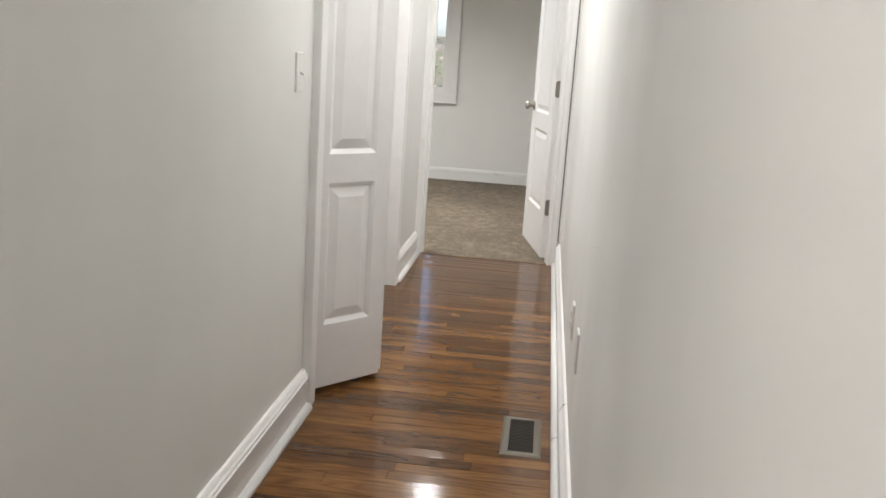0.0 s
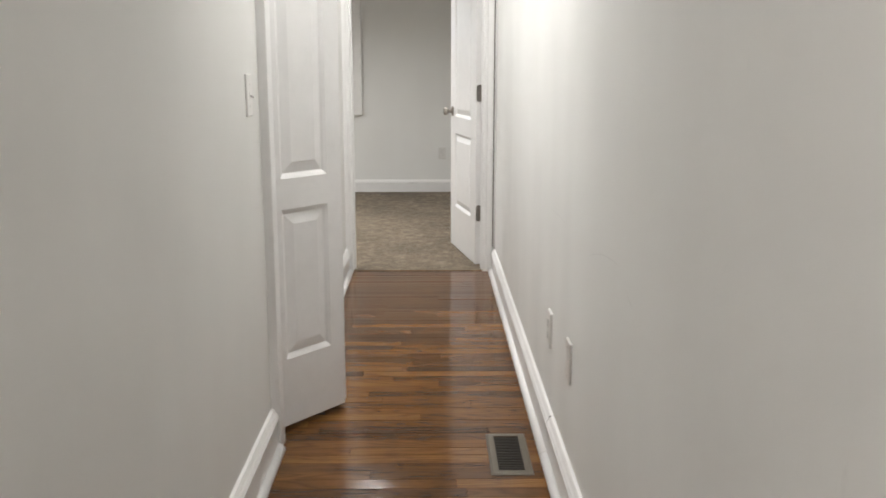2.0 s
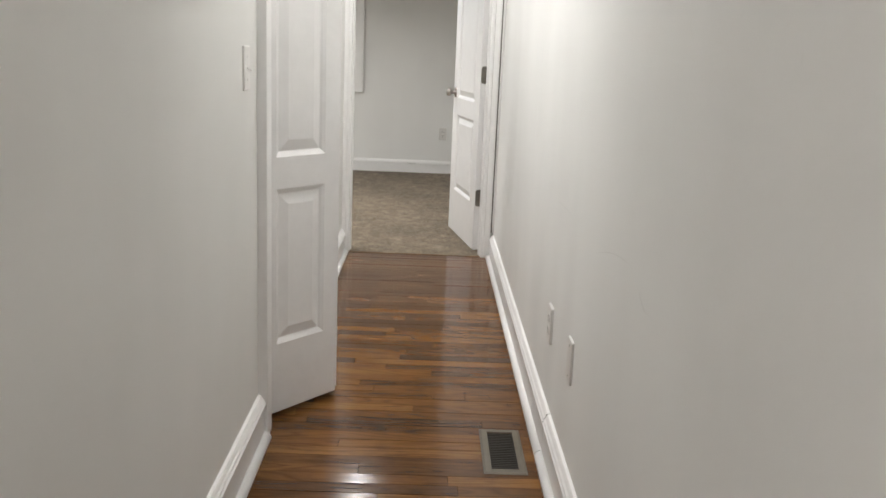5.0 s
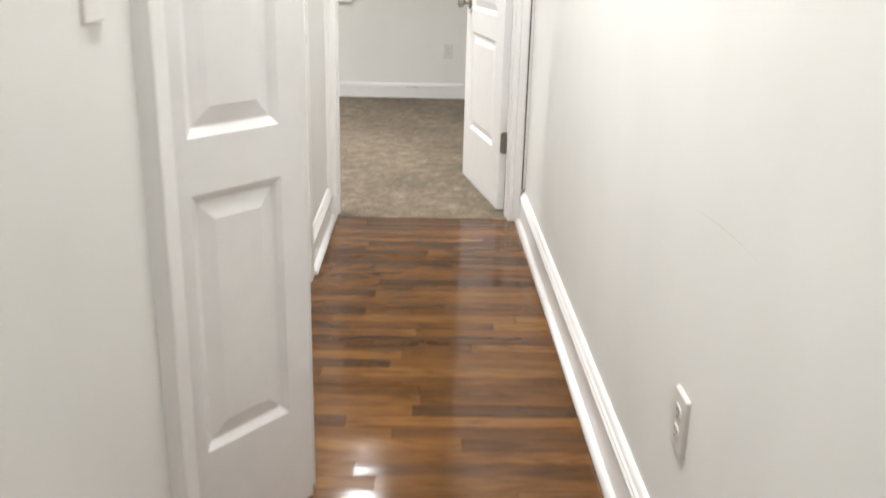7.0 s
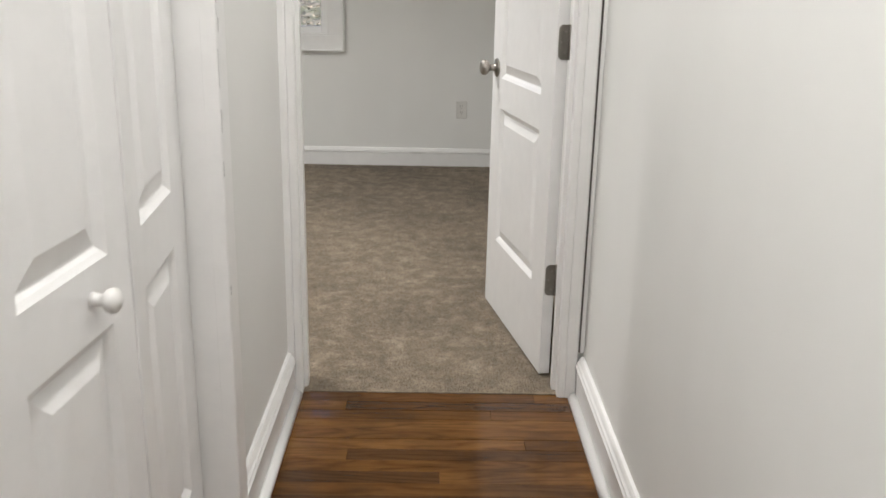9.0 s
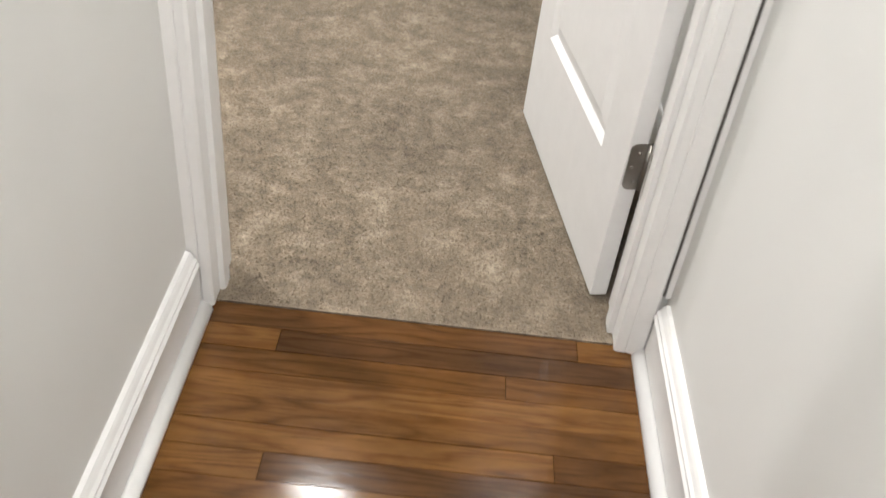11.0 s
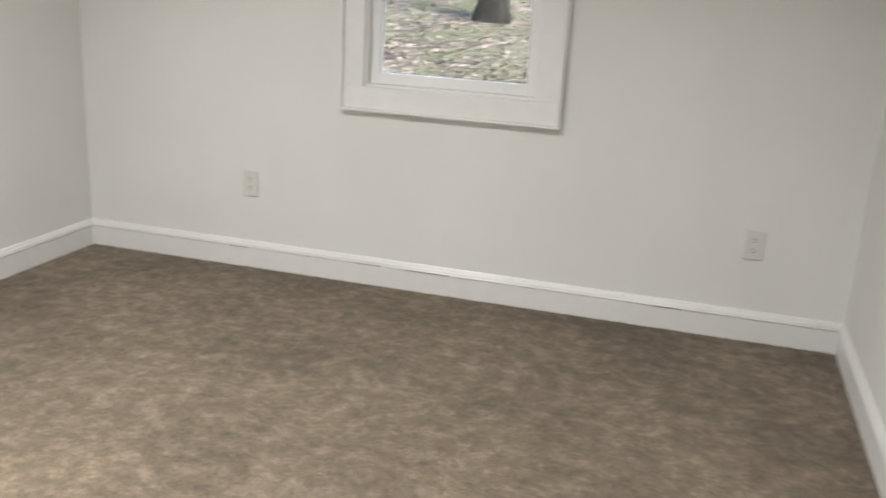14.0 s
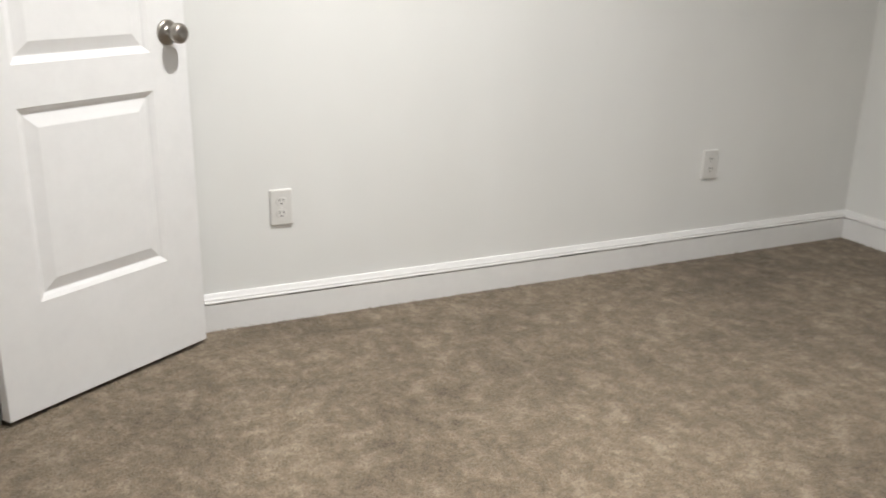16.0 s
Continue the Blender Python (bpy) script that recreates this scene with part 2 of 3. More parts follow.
def extrude_profile(profile, length):
    """A closed (depth, height) outline drawn along +x: depth goes to +y."""
    bm = bmesh.new()
    a = [bm.verts.new((0, d, h)) for d, h in profile]
    b = [bm.verts.new((length, d, h)) for d, h in profile]
    n = len(profile)
    for i in range(n):
        j = (i + 1) % n
        bm.faces.new((a[i], b[i], b[j], a[j]))
    bm.faces.new(a)
    bm.faces.new(b[::-1])
    return bm


def to_mesh(name, bm, mat):
    bmesh.ops.recalc_face_normals(bm, faces=bm.faces[:])
    me = bpy.data.meshes.new(name)
    bm.to_mesh(me)
    bm.free()
    me.materials.append(mat)
    return me


def part(name, bm, mat, parent=None, label="", m=None):
    ob = new(name, to_mesh(name, bm, mat))
    if m is not None:
        ob.matrix_basis = m
    if parent is not None:
        ob.parent = parent
    if label:
        ob["label"] = label
    return ob


def thing(name, m, label, category, group="", kind=""):
    ob = new(name)
    ob.empty_display_size = 0.1
    ob.matrix_basis = m
    return tagged(ob, label, category, group, kind)


def structure(name, bm, mat, label, category):
    return tagged(part(name, bm, mat), label, category, kind="structure")


def wall_with_hole(axis, a0, a1, d0, d1, z1, holes):
    """Wall boxes along x or y from a0 to a1, thickness d0..d1, with rectangular holes (h0, h1, z0, z1)."""
    items, at = [], a0
    for h0, h1, hz0, hz1 in holes:
        items.append((at, h0, 0, z1))
        items.append((h0, h1, hz1, z1))
        if hz0 > 0:
            items.append((h0, h1, 0, hz0))
        at = h1
    items.append((at, a1, 0, z1))
    if axis == "x":
        return boxes(*[(p, q, d0, d1, lo, hi) for p, q, lo, hi in items])
    return boxes(*[(d0, d1, p, q, lo, hi) for p, q, lo, hi in items])


# ---- plan ----
H = 2.44
HR, HL = 0.012, -0.885            # hall walls
RR, RL, RN, RS = 0.100, -3.232, 3.508, 0.145   # room walls
RS2 = 0.165                       # room side of the closet wall
DX0, DX1, DZ = -0.844, -0.062, 2.045           # room doorway
CY0, CY1, CZ = -2.475, -0.812, 2.04            # hall closet opening
KX0, KX1 = -2.822, -2.130                      # room closet opening
WX0, WX1, WZ0, WZ1 = -1.860, -1.140, 0.860, 1.885  # window opening
HB = -7.2                         # hall's closed end

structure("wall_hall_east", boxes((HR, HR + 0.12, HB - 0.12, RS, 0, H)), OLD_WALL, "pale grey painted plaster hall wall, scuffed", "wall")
structure("wall_hall_west", wall_with_hole("y", HB - 0.12, 0.03, HL - 0.12, HL, H, [(CY0, CY1, 0, CZ)]), WALL, "pale grey painted hall wall with a closet opening", "wall")
structure("wall_hall_south", boxes((HL, HR, HB - 0.12, HB, 0, H)), WALL, "pale grey painted end wall of the hall", "wall")
structure("wall_room_south", wall_with_hole("x", -1.05, HR, 0.03, RS, H, [(DX0 - 0.012, DX1 + 0.012, 0, DZ + 0.012)]), WALL, "pale grey painted wall around the bedroom doorway", "wall")
structure("wall_room_closet", wall_with_hole("x", RL - 0.12, -1.05, 0.08, RS2, H, [(KX0 - 0.012, KX1 + 0.012, 0, DZ + 0.012)]), WALL, "pale grey painted wall with the bedroom closet opening", "wall")
structure("wall_room_east", boxes((RR, RR + 0.14, RS, RN + 0.14, 0, H), (HR + 0.12, RR + 0.14, 0.03, RS, 0, H)), WALL, "pale grey painted bedroom side wall", "wall")
structure("wall_room_west", boxes((RL - 0.14, RL, RS2, RN + 0.14, 0, H)), WALL, "pale grey painted bedroom wall with two outlets", "wall")
structure("wall_room_north", wall_with_hole("x", RL, RR, RN, RN + 0.14, H, [(WX0, WX1, WZ0, WZ1)]), WALL, "pale grey painted bedroom window wall", "wall")
structure("wall_closet_hall", boxes((-1.62, -1.50, CY0 - 0.12, CY1 + 0.12, 0, H), (-1.50, HL - 0.12, CY0 - 0.14, CY0 - 0.02, 0, H), (-1.50, HL - 0.12, CY1 + 0.02, CY1 + 0.14, 0, H)), WALL, "plain painted inside of the hall closet", "wall")
structure("wall_closet_room", boxes((KX0 - 0.25, KX1 + 0.25, -0.62, -0.50, 0, H), (KX0 - 0.25, KX0 - 0.13, -0.50, 0.08, 0, H), (KX1 + 0.13, KX1 + 0.25, -0.50, 0.08, 0, H)), WALL, "plain painted inside of the bedroom closet", "wall")
structure("ceiling_hall", boxes((-1.62, HR + 0.14, HB - 0.14, 0.03, H, H + 0.15)), CEIL, "flat white painted hall ceiling", "ceiling")
structure("ceiling_room", boxes((RL - 0.14, RR + 0.14, 0.03, RN + 0.14, H, H + 0.15)), CEIL, "flat white painted bedroom ceiling", "ceiling")
structure("ceiling_closet", boxes((KX0 - 0.25, -1.62, -0.62, 0.03, H, H + 0.15)), CEIL, "flat white closet ceiling", "ceiling")

# ---- floors ----
structure("floor_base", boxes((-1.62, HR + 0.12, HB - 0.12, 0.03, -0.12, -0.019), (RL - 0.14, RR + 0.14, 0.03, RN + 0.14, -0.12, -0.008), (KX0 - 0.25, -1.62, -0.62, 0.03, -0.12, -0.008)), SUBFLOOR, "dark wooden subfloor under the boards and carpet", "floor")


def carpet_pile_mesh():
    """A waved backing sheet with cut tufts standing on it."""
    rng = np.random.default_rng(5)
    step = 0.0078
    xs, ys = np.arange(RL + 0.004, RR - 0.002, step), np.arange(0.045, RN - 0.003, step)
    gx, gy = np.meshgrid(xs, ys)
    cx = (gx + rng.uniform(-0.45, 0.45, gx.shape) * step).ravel()
    cy = (gy + rng.uniform(-0.45, 0.45, gy.shape) * step).ravel()
    keep = (cy > RS + 0.004) | ((cx > DX0 + 0.006) & (cx < DX1 - 0.006))
    keep &= (cy > RS2 + 0.004) | (cx > -1.04)
    cx, cy = cx[keep], cy[keep]
    n = len(cx)
    ang, rad = rng.uniform(0, 6.283, n), rng.uniform(0.0035, 0.0058, n)
    top = rng.uniform(0.007, 0.0135, n)
    lean = rng.normal(0, 0.0026, (n, 2))
    v = np.zeros((n, 4, 3))
    for k in range(3):
        v[:, k, 0] = cx + rad * np.cos(ang + k * 2.0944)
        v[:, k, 1] = cy + rad * np.sin(ang + k * 2.0944)
        v[:, k, 2] = 0.001
    v[:, 3, 0], v[:, 3, 1], v[:, 3, 2] = cx + lean[:, 0], cy + lean[:, 1], top
    base = (np.arange(n) * 4)[:, None]
    f = np.concatenate([base + np.array(t) for t in ((0, 1, 3), (1, 2, 3), (2, 0, 3))], axis=0)
    me = bpy.data.meshes.new("carpet_tufts")
    me.vertices.add(n * 4)
    me.vertices.foreach_set("co", v.ravel())
    me.loops.add(f.size)
    me.loops.foreach_set("vertex_index", f.ravel().astype(np.int32))
    me.polygons.add(len(f))
    me.polygons.foreach_set("loop_start", np.arange(0, f.size, 3, dtype=np.int32))
    me.update(calc_edges=True)
    me.validate()
    return me


carpet = structure("carpet_floor", boxes((RL, RR, RS2, RN, -0.008, 0.004), (-1.05, RR, RS, RS2, -0.008, 0.004), (DX0, DX1, 0.034, RS, -0.008, 0.004), (KX0, KX1, -0.5, RS2, -0.008, 0.004)), CARPET, "beige-brown cut-pile carpet with brushed patches", "carpet")
tufts = carpet_pile_mesh()
tufts.materials.append(CARPET)
pile = tagged(new("pile", tufts), "soft beige cut pile", kind="stuff")
pile.parent = carpet


# ---- mouldings ----
BOARD = [(0, 0), (0.014, 0), (0.014, 0.0975), (0.0125, 0.0993), (0, 0.0993)]
CAP = [(0, 0.1022), (0.0165, 0.1022), (0.0175, 0.106), (0.0145, 0.111), (0.0145, 0.116), (0.011, 0.121), (0.0085, 0.128), (0.006, 0.1325), (0, 0.1335)]
SHOE = [(0.0142, 0.0005)] + [(0.0142 + 0.018 * math.cos(a), 0.0005 + 0.021 * math.sin(a)) for a in [i * math.pi / 16 for i in range(9)]]


def run_matrix(x0, y0, x1, y1):
    """A frame whose x runs from the first point to the second, with y to the left of the way."""
    a = math.degrees(math.atan2(y1 - y0, x1 - x0))
    return pose(x0, y0, 0, 0, 0, a), math.hypot(x1 - x0, y1 - y0)


def baseboard(x0, y0, x1, y1, shoe, lift=0.0, label="white painted wooden baseboard with a moulded cap", scale=0.96, deep=1.0):
    """The room lies to the left of the way from the first point to the second."""
    m, length = run_matrix(x0, y0, x1, y1)
    ob = thing("baseboard", m @ pose(0, 0, lift), label, "baseboard", kind="structure")
    part("board", extrude_profile([(d * deep, h * scale) for d, h in BOARD], length), TRIM, ob)
    part("cap_moulding", extrude_profile([(d * deep, h * scale) for d, h in CAP], length), TRIM, ob)
    if shoe:
        s = part("shoe_moulding", extrude_profile([(0.0142 * deep + (d - 0.0142) * 1.2, h) for d, h in SHOE], length), TRIM, ob)
        for f in s.data.polygons:
            f.use_smooth = len(f.vertices) == 4
    return ob


CASW = 0.074
hall_e = baseboard(HR, HB, HR, -2.6235, True, label="white painted hall baseboard with shoe moulding and an open joint", scale=1.06, deep=1.4)
hall_e2 = baseboard(HR, -2.618, HR, 0.008, True, label="white painted hall baseboard with shoe moulding", scale=1.06, deep=1.4)
hall_w = baseboard(HL, CY0 - CASW - 0.002, HL, HB, True, label="white painted hall baseboard ending at the closet casing", scale=1.06, deep=1.4)
hall_w2 = baseboard(HL, 0.008, HL, CY1 + CASW + 0.002, True, label="short white hall baseboard beside the bedroom doorway", scale=1.06, deep=1.4)
baseboard(RR, RN, RL, RN, False, label="white bedroom baseboard under the window")
room_w = baseboard(RL, RN - 0.018, RL, RS2, False, label="white bedroom baseboard with thin open cap joints")
baseboard(RR, RS, RR, RN - 0.018, False, label="white bedroom baseboard behind the open door")
baseboard(RL + 0.018, RS2, KX0 - CASW, RS2, False)
baseboard(KX1 + CASW, RS2, -1.052, RS2, False)
baseboard(-1.048, RS, DX0 - 0.062, RS, False)

# faint scuffs on the hall's long wall
SCUFF = plain("grey_scuff_mark", (0.56, 0.55, 0.535), 0.8, 0.0, 0.1)
east = bpy.data.objects["wall_hall_east"]
for y, z, run, fall, sag, thick in ((-3.13, 0.760, -0.36, 0.055, 0.014, 0.0016), (-3.555, 0.788, -0.085, -0.022, -0.010, 0.0022), (-2.44, 0.766, -0.32, 0.010, 0.006, 0.0014)):
    bm = bmesh.new()
    pts = [(y + run * u, z + fall * u + sag * math.sin(math.pi * u), 0.5 * thick * (0.15 + math.sin(math.pi * u) ** 0.7)) for u in [k / 8 for k in range(9)]]
    up = [bm.verts.new((HR - 0.0004, a, b + c / 2)) for a, b, c in pts]
    dn = [bm.verts.new((HR - 0.0004, a, b - c / 2)) for a, b, c in pts]
    for k in range(8):
        bm.faces.new((up[k], up[k + 1], dn[k + 1], dn[k]))
    part("scuff", bm, SCUFF, east, "faint grey hairline scuff")

# open caulk joints between board and cap
for owner, length, spots in ((room_w, RN - RS2, ((0.72, 0.10), (1.02, 0.05), (1.28, 0.16), (1.95, 0.06), (2.25, 0.22))),):
    for s0, sl in spots:
        part("open_joint", boxes((s0, s0 + sl, 0.0146, 0.0152, 0.0955, 0.0972)), GAP, owner, "thin dark gap in the caulk")
north = [o for o in bpy.data.objects if o.get("label") == "white bedroom baseboard under the window"][0]
for s0, sl in ((1.55, 0.20), (1.86, 0.12), (0.60, 0.10), (2.5, 0.09)):
    part("open_joint", boxes((s0, s0 + sl, 0.0146, 0.0152, 0.0955, 0.0972)), GAP, north, "thin dark gap in the caulk")
part("open_joint", boxes((-0.0052, -0.0003, 0.001, 0.013, 0.03, 0.139)), GAP, hall_e2, "open butt joint between two boards")
part("open_joint", boxes((-0.35, -0.05, 0.0203, 0.0210, 0.1045, 0.1068)), GAP, hall_e2, "thin dark gap in the caulk")


def casing_profile(width):
    """Stepped colonial casing: (across, thickness) from the inner edge outwards."""
    return [(0, 0), (0, 0.009), (0.006, 0.012), (width * 0.34, 0.0135), (width * 0.40, 0.011), (width * 0.46, 0.0135), (width * 0.74, 0.0175), (width - 0.004, 0.019), (width, 0.016), (width, 0)]


def casing_set(name, label, a0, a1, z1, m, width, flat=False, parts_mat=None, z0=0.0):
    """Door casing in a local frame: x along the wall, y out of the wall, legs outside a0..a1."""
    mat = parts_mat or TRIM
    ob = thing(name, m, label, "door casing", kind="structure")
    prof = [(0, 0), (0, 0.027), (0.003, 0.029), (width - 0.003, 0.029), (width, 0.027), (width, 0)] if flat else casing_profile(width)
    for side in (0, 1):
        bm = bmesh.new()
        loops = []
        for z in (z0, z1):
            row = []
            for u, t in prof:
                x = a0 - u if side == 0 else a1 + u
                row.append(bm.verts.new((x, t, z if z == z0 else z1 + u)))
            loops.append(row)
        n = len(prof)
        for i in range(n):
            j = (i + 1) % n
            bm.faces.new((loops[0][i], loops[0][j], loops[1][j], loops[1][i]))
        bm.faces.new(loops[0])
        bm.faces.new(loops[1][::-1])
        part("leg", bm, mat, ob)
    bm = bmesh.new()
    loops = [[bm.verts.new((a0 - u if s == 0 else a1 + u, t, z1 + u)) for u, t in prof] for s in (0, 1)]
    n = len(prof)
    for i in range(n):
        j = (i + 1) % n
        bm.faces.new((loops[0][i], loops[0][j], loops[1][j], loops[1][i]))
    bm.faces.new(loops[0])
    bm.faces.new(loops[1][::-1])
    part("head", bm, mat, ob)
    return ob


# bedroom doorway: hall side (y towards -y), room side, jamb with stop
hall_casing = casing_set("trim_doorway_hall", "white moulded casing around the bedroom doorway, hall side", -DX1, -DX0, DZ, pose(0, 0.03, 0, 0, 0, 180), 0.056)
# mid-dark strip whose colour stands for the shade inside the casing gap
part("open_joint", boxes((-0.001, 0.0058, 0.0005, 0.008, 0.15, DZ + 0.05)), JOINT, hall_casing, "dark strip for the shade in the open gap between casing and wall")
part("filler_strip", boxes((-HR + 0.0005, -0.0012, 0.0005, 0.013, 0.15, DZ + 0.05)), TRIM, hall_casing)
casing_set("trim_doorway_room", "white moulded casing around the bedroom doorway, room side", DX0, DX1, DZ, pose(0, RS, 0), 0.056)
jamb = thing("trim_door_jamb", pose(0, 0, 0), "white painted door jamb with stop strips", "door frame", kind="structure")
for bmj, nm in ((boxes((DX0 - 0.012, DX0, 0.03, RS, 0, DZ)), "side"), (boxes((DX1, DX1 + 0.012, 0.03, RS, 0, DZ)), "side"), (boxes((DX0 - 0.012, DX1 + 0.012, 0.03, RS, DZ, DZ + 0.012)), "head"),
                (boxes((DX0, DX0 + 0.011, 0.063, 0.098, 0, DZ - 0.011)), "stop"), (boxes((DX1 - 0.011, DX1, 0.063, 0.098, 0, DZ - 0.011)), "stop"), (boxes((DX0, DX1, 0.063, 0.098, DZ - 0.011, DZ)), "stop")):
    part(nm, bmj, TRIM, jamb)
strike = part("strike_plate", soft_box(DX0 - 0.001, DX0 + 0.0022, 0.104, 0.138, 0.895, 0.955, 0.001, 1), NICKEL_DULL, jamb, "dull nickel strike plate")
part("hole", boxes((DX0 + 0.0022, DX0 + 0.0026, 0.112, 0.128, 0.912, 0.938)), SLOT, strike)

for z in (0.332, 1.061, 1.82):
    part("hinge_leaf", soft_box(DX1 - 0.0022, DX1 + 0.001, 0.104, 0.136, z - 0.05, z + 0.05, 0.001, 1), NICKEL_DULL, jamb, "dull nickel hinge leaf")

# closets
closet_casing = casing_set("trim_closet_hall", "white flat casing around the bifold closet", CY0, CY1, CZ, pose(HL, 0, 0, 0, 0, -90) @ Matrix.Diagonal((-1, 1, 1, 1)), CASW, True)
for cy, cz, ch in ((0.004, 1.03, 0.07), (0.006, 0.945, 0.045), (0.005, 0.86, 0.03), (0.010, 0.62, 0.02), (0.016, 1.13, 0.025), (0.006, 1.16, 0.05)):
    part("paint_chip", boxes((CY1 + cy, CY1 + cy + 0.0012, 0.0289, 0.0293, cz, cz + ch)), GAP, closet_casing, "dark chip in the white paint")
cj = thing("trim_closet_jamb", pose(0, 0, 0), "white painted closet jamb with overhead track", "door frame", kind="structure")
part("side", boxes((HL - 0.12, HL, CY0, CY0 + 0.0005, 0, CZ)), TRIM, cj)
part("side", boxes((HL - 0.12, HL, CY1 - 0.0005, CY1, 0, CZ)), TRIM, cj)
part("track", boxes((HL - 0.068, HL - 0.038, CY0 + 0.002, CY1 - 0.002, CZ - 0.03, CZ)), NICKEL_DULL, cj)
casing_set("trim_closet_room", "white moulded casing around the bedroom closet", KX0, KX1, DZ, pose(0, RS2, 0), 0.07)
kj = thing("trim_closet_room_jamb", pose(0, 0, 0), "white painted closet door jamb", "door frame", kind="structure")
for bmj in (boxes((KX0 - 0.012, KX0, 0.08, RS2, 0, DZ)), boxes((KX1, KX1 + 0.012, 0.08, RS2, 0, DZ)), boxes((KX0 - 0.012, KX1 + 0.012, 0.08, RS2, DZ, DZ + 0.012))):
    part("side", bmj, TRIM, kj)


# ---- doors ----
def slab_bm(w, h, t, panels):
    """A moulded slab with square recesses, local x along its width, y through its thickness (0 to -t), z up."""
    xs = sorted({0, w} | {p[0] for p in panels} | {p[1] for p in panels})
    zs = sorted({0, h} | {p[2] for p in panels} | {p[3] for p in panels})
    bm = bmesh.new()
    e = 0.0015
    grid = {}
    for s, y in ((0, 0.0), (1, -t)):
        for i, x in enumerate(xs):
            for k, z in enumerate(zs):
                grid[s, i, k] = bm.verts.new((x, y, z))
    hole = lambda i, k: any(p[0] <= xs[i] < p[1] and p[2] <= zs[k] < p[3] for p in panels)
    for s in (0, 1):
        for i in range(len(xs) - 1):
            for k in range(len(zs) - 1):
                if not hole(i, k):
                    bm.faces.new([grid[s, i, k], grid[s, i + 1, k], grid[s, i + 1, k + 1], grid[s, i, k + 1]])
    nx, nz = len(xs) - 1, len(zs) - 1
    for i in range(nx):
        bm.faces.new([grid[0, i, 0], grid[0, i + 1, 0], grid[1, i + 1, 0], grid[1, i, 0]])
        bm.faces.new([grid[0, i, nz], grid[0, i + 1, nz], grid[1, i + 1, nz], grid[1, i, nz]])
    for k in range(nz):
        bm.faces.new([grid[0, 0, k], grid[0, 0, k + 1], grid[1, 0, k + 1], grid[1, 0, k]])
        bm.faces.new([grid[0, nx, k], grid[0, nx, k + 1], grid[1, nx, k + 1], grid[1, nx, k]])
    bmesh.ops.recalc_face_normals(bm, faces=bm.faces[:])
    rim = [ed for ed in bm.edges if len(ed.link_faces) == 2 and ed.calc_face_angle(0) > 1.0]
    bmesh.ops.bevel(bm, geom=rim, offset=e, segments=2, profile=0.5, affect="EDGES")
    return bm


def panel_bm(x0, x1, z0, z1, t, cove=0.018, bev=0.032, deep=0.0115, field=0.0022):
    """A raised panel for both faces of a slab: steep cove down, wide bevel up to a flat field."""
    bm = bmesh.new()
    steps = [(0.0, 0.0), (cove * 0.15, 0.0016), (cove * 0.55, deep * 0.5), (cove * 0.9, deep * 0.95), (cove, deep), (cove + 0.002, deep), (cove + bev * 0.55, deep * 0.5 + field * 0.5), (cove + bev, field), (cove + bev + 0.002, field * 0.85)]
    outer = []
    for s in (0, 1):
        rings = []
        for inset, d in steps:
            y = -d if s == 0 else -t + d
            rings.append([bm.verts.new(c) for c in ((x0 + inset, y, z0 + inset), (x1 - inset, y, z0 + inset), (x1 - inset, y, z1 - inset), (x0 + inset, y, z1 - inset))])
        for a, b in zip(rings, rings[1:]):
            for i in range(4):
                j = (i + 1) % 4
                bm.faces.new((a[i], a[j], b[j], b[i]))
        bm.faces.new(rings[-1])
        outer.append(rings[0])
    for i in range(4):
        j = (i + 1) % 4
        bm.faces.new((outer[0][i], outer[0][j], outer[1][j], outer[1][i]))
    return bm


KNOB = [(0, 0.0), (0.034, 0.0), (0.034, 0.0035), (0.031, 0.0065), (0.024, 0.009), (0.014, 0.0105), (0.0125, 0.016), (0.012, 0.026), (0.0135, 0.031), (0.020, 0.034), (0.0255, 0.040), (0.0275, 0.047), (0.0268, 0.054), (0.023, 0.060), (0.016, 0.0635), (0.009, 0.0642), (0.0075, 0.0636), (0, 0.0636)]


def hinge_leaf(w, h):
    """A flat hinge leaf with rounded outer corners, in x and z, 2.5 mm thick."""
    bm = bmesh.new()
    r, pts = 0.014, [(0, 0), (0, h)]
    for i in range(7):
        a = math.pi / 2 * (1 - i / 6)
        pts.append((w - r + r * math.cos(a), h - r + r * math.sin(a)))
    for i in range(7):
        a = -math.pi / 2 * i / 6
        pts.append((w - r + r * math.cos(a), r + r * math.sin(a)))
    f = bm.faces.new([bm.verts.new((x, 0, z)) for x, z in pts])
    g = bmesh.ops.extrude_face_region(bm, geom=[f])
    bmesh.ops.translate(bm, verts=[e for e in g["geom"] if isinstance(e, bmesh.types.BMVert)], vec=(0, 0.0022, 0))
    return bm


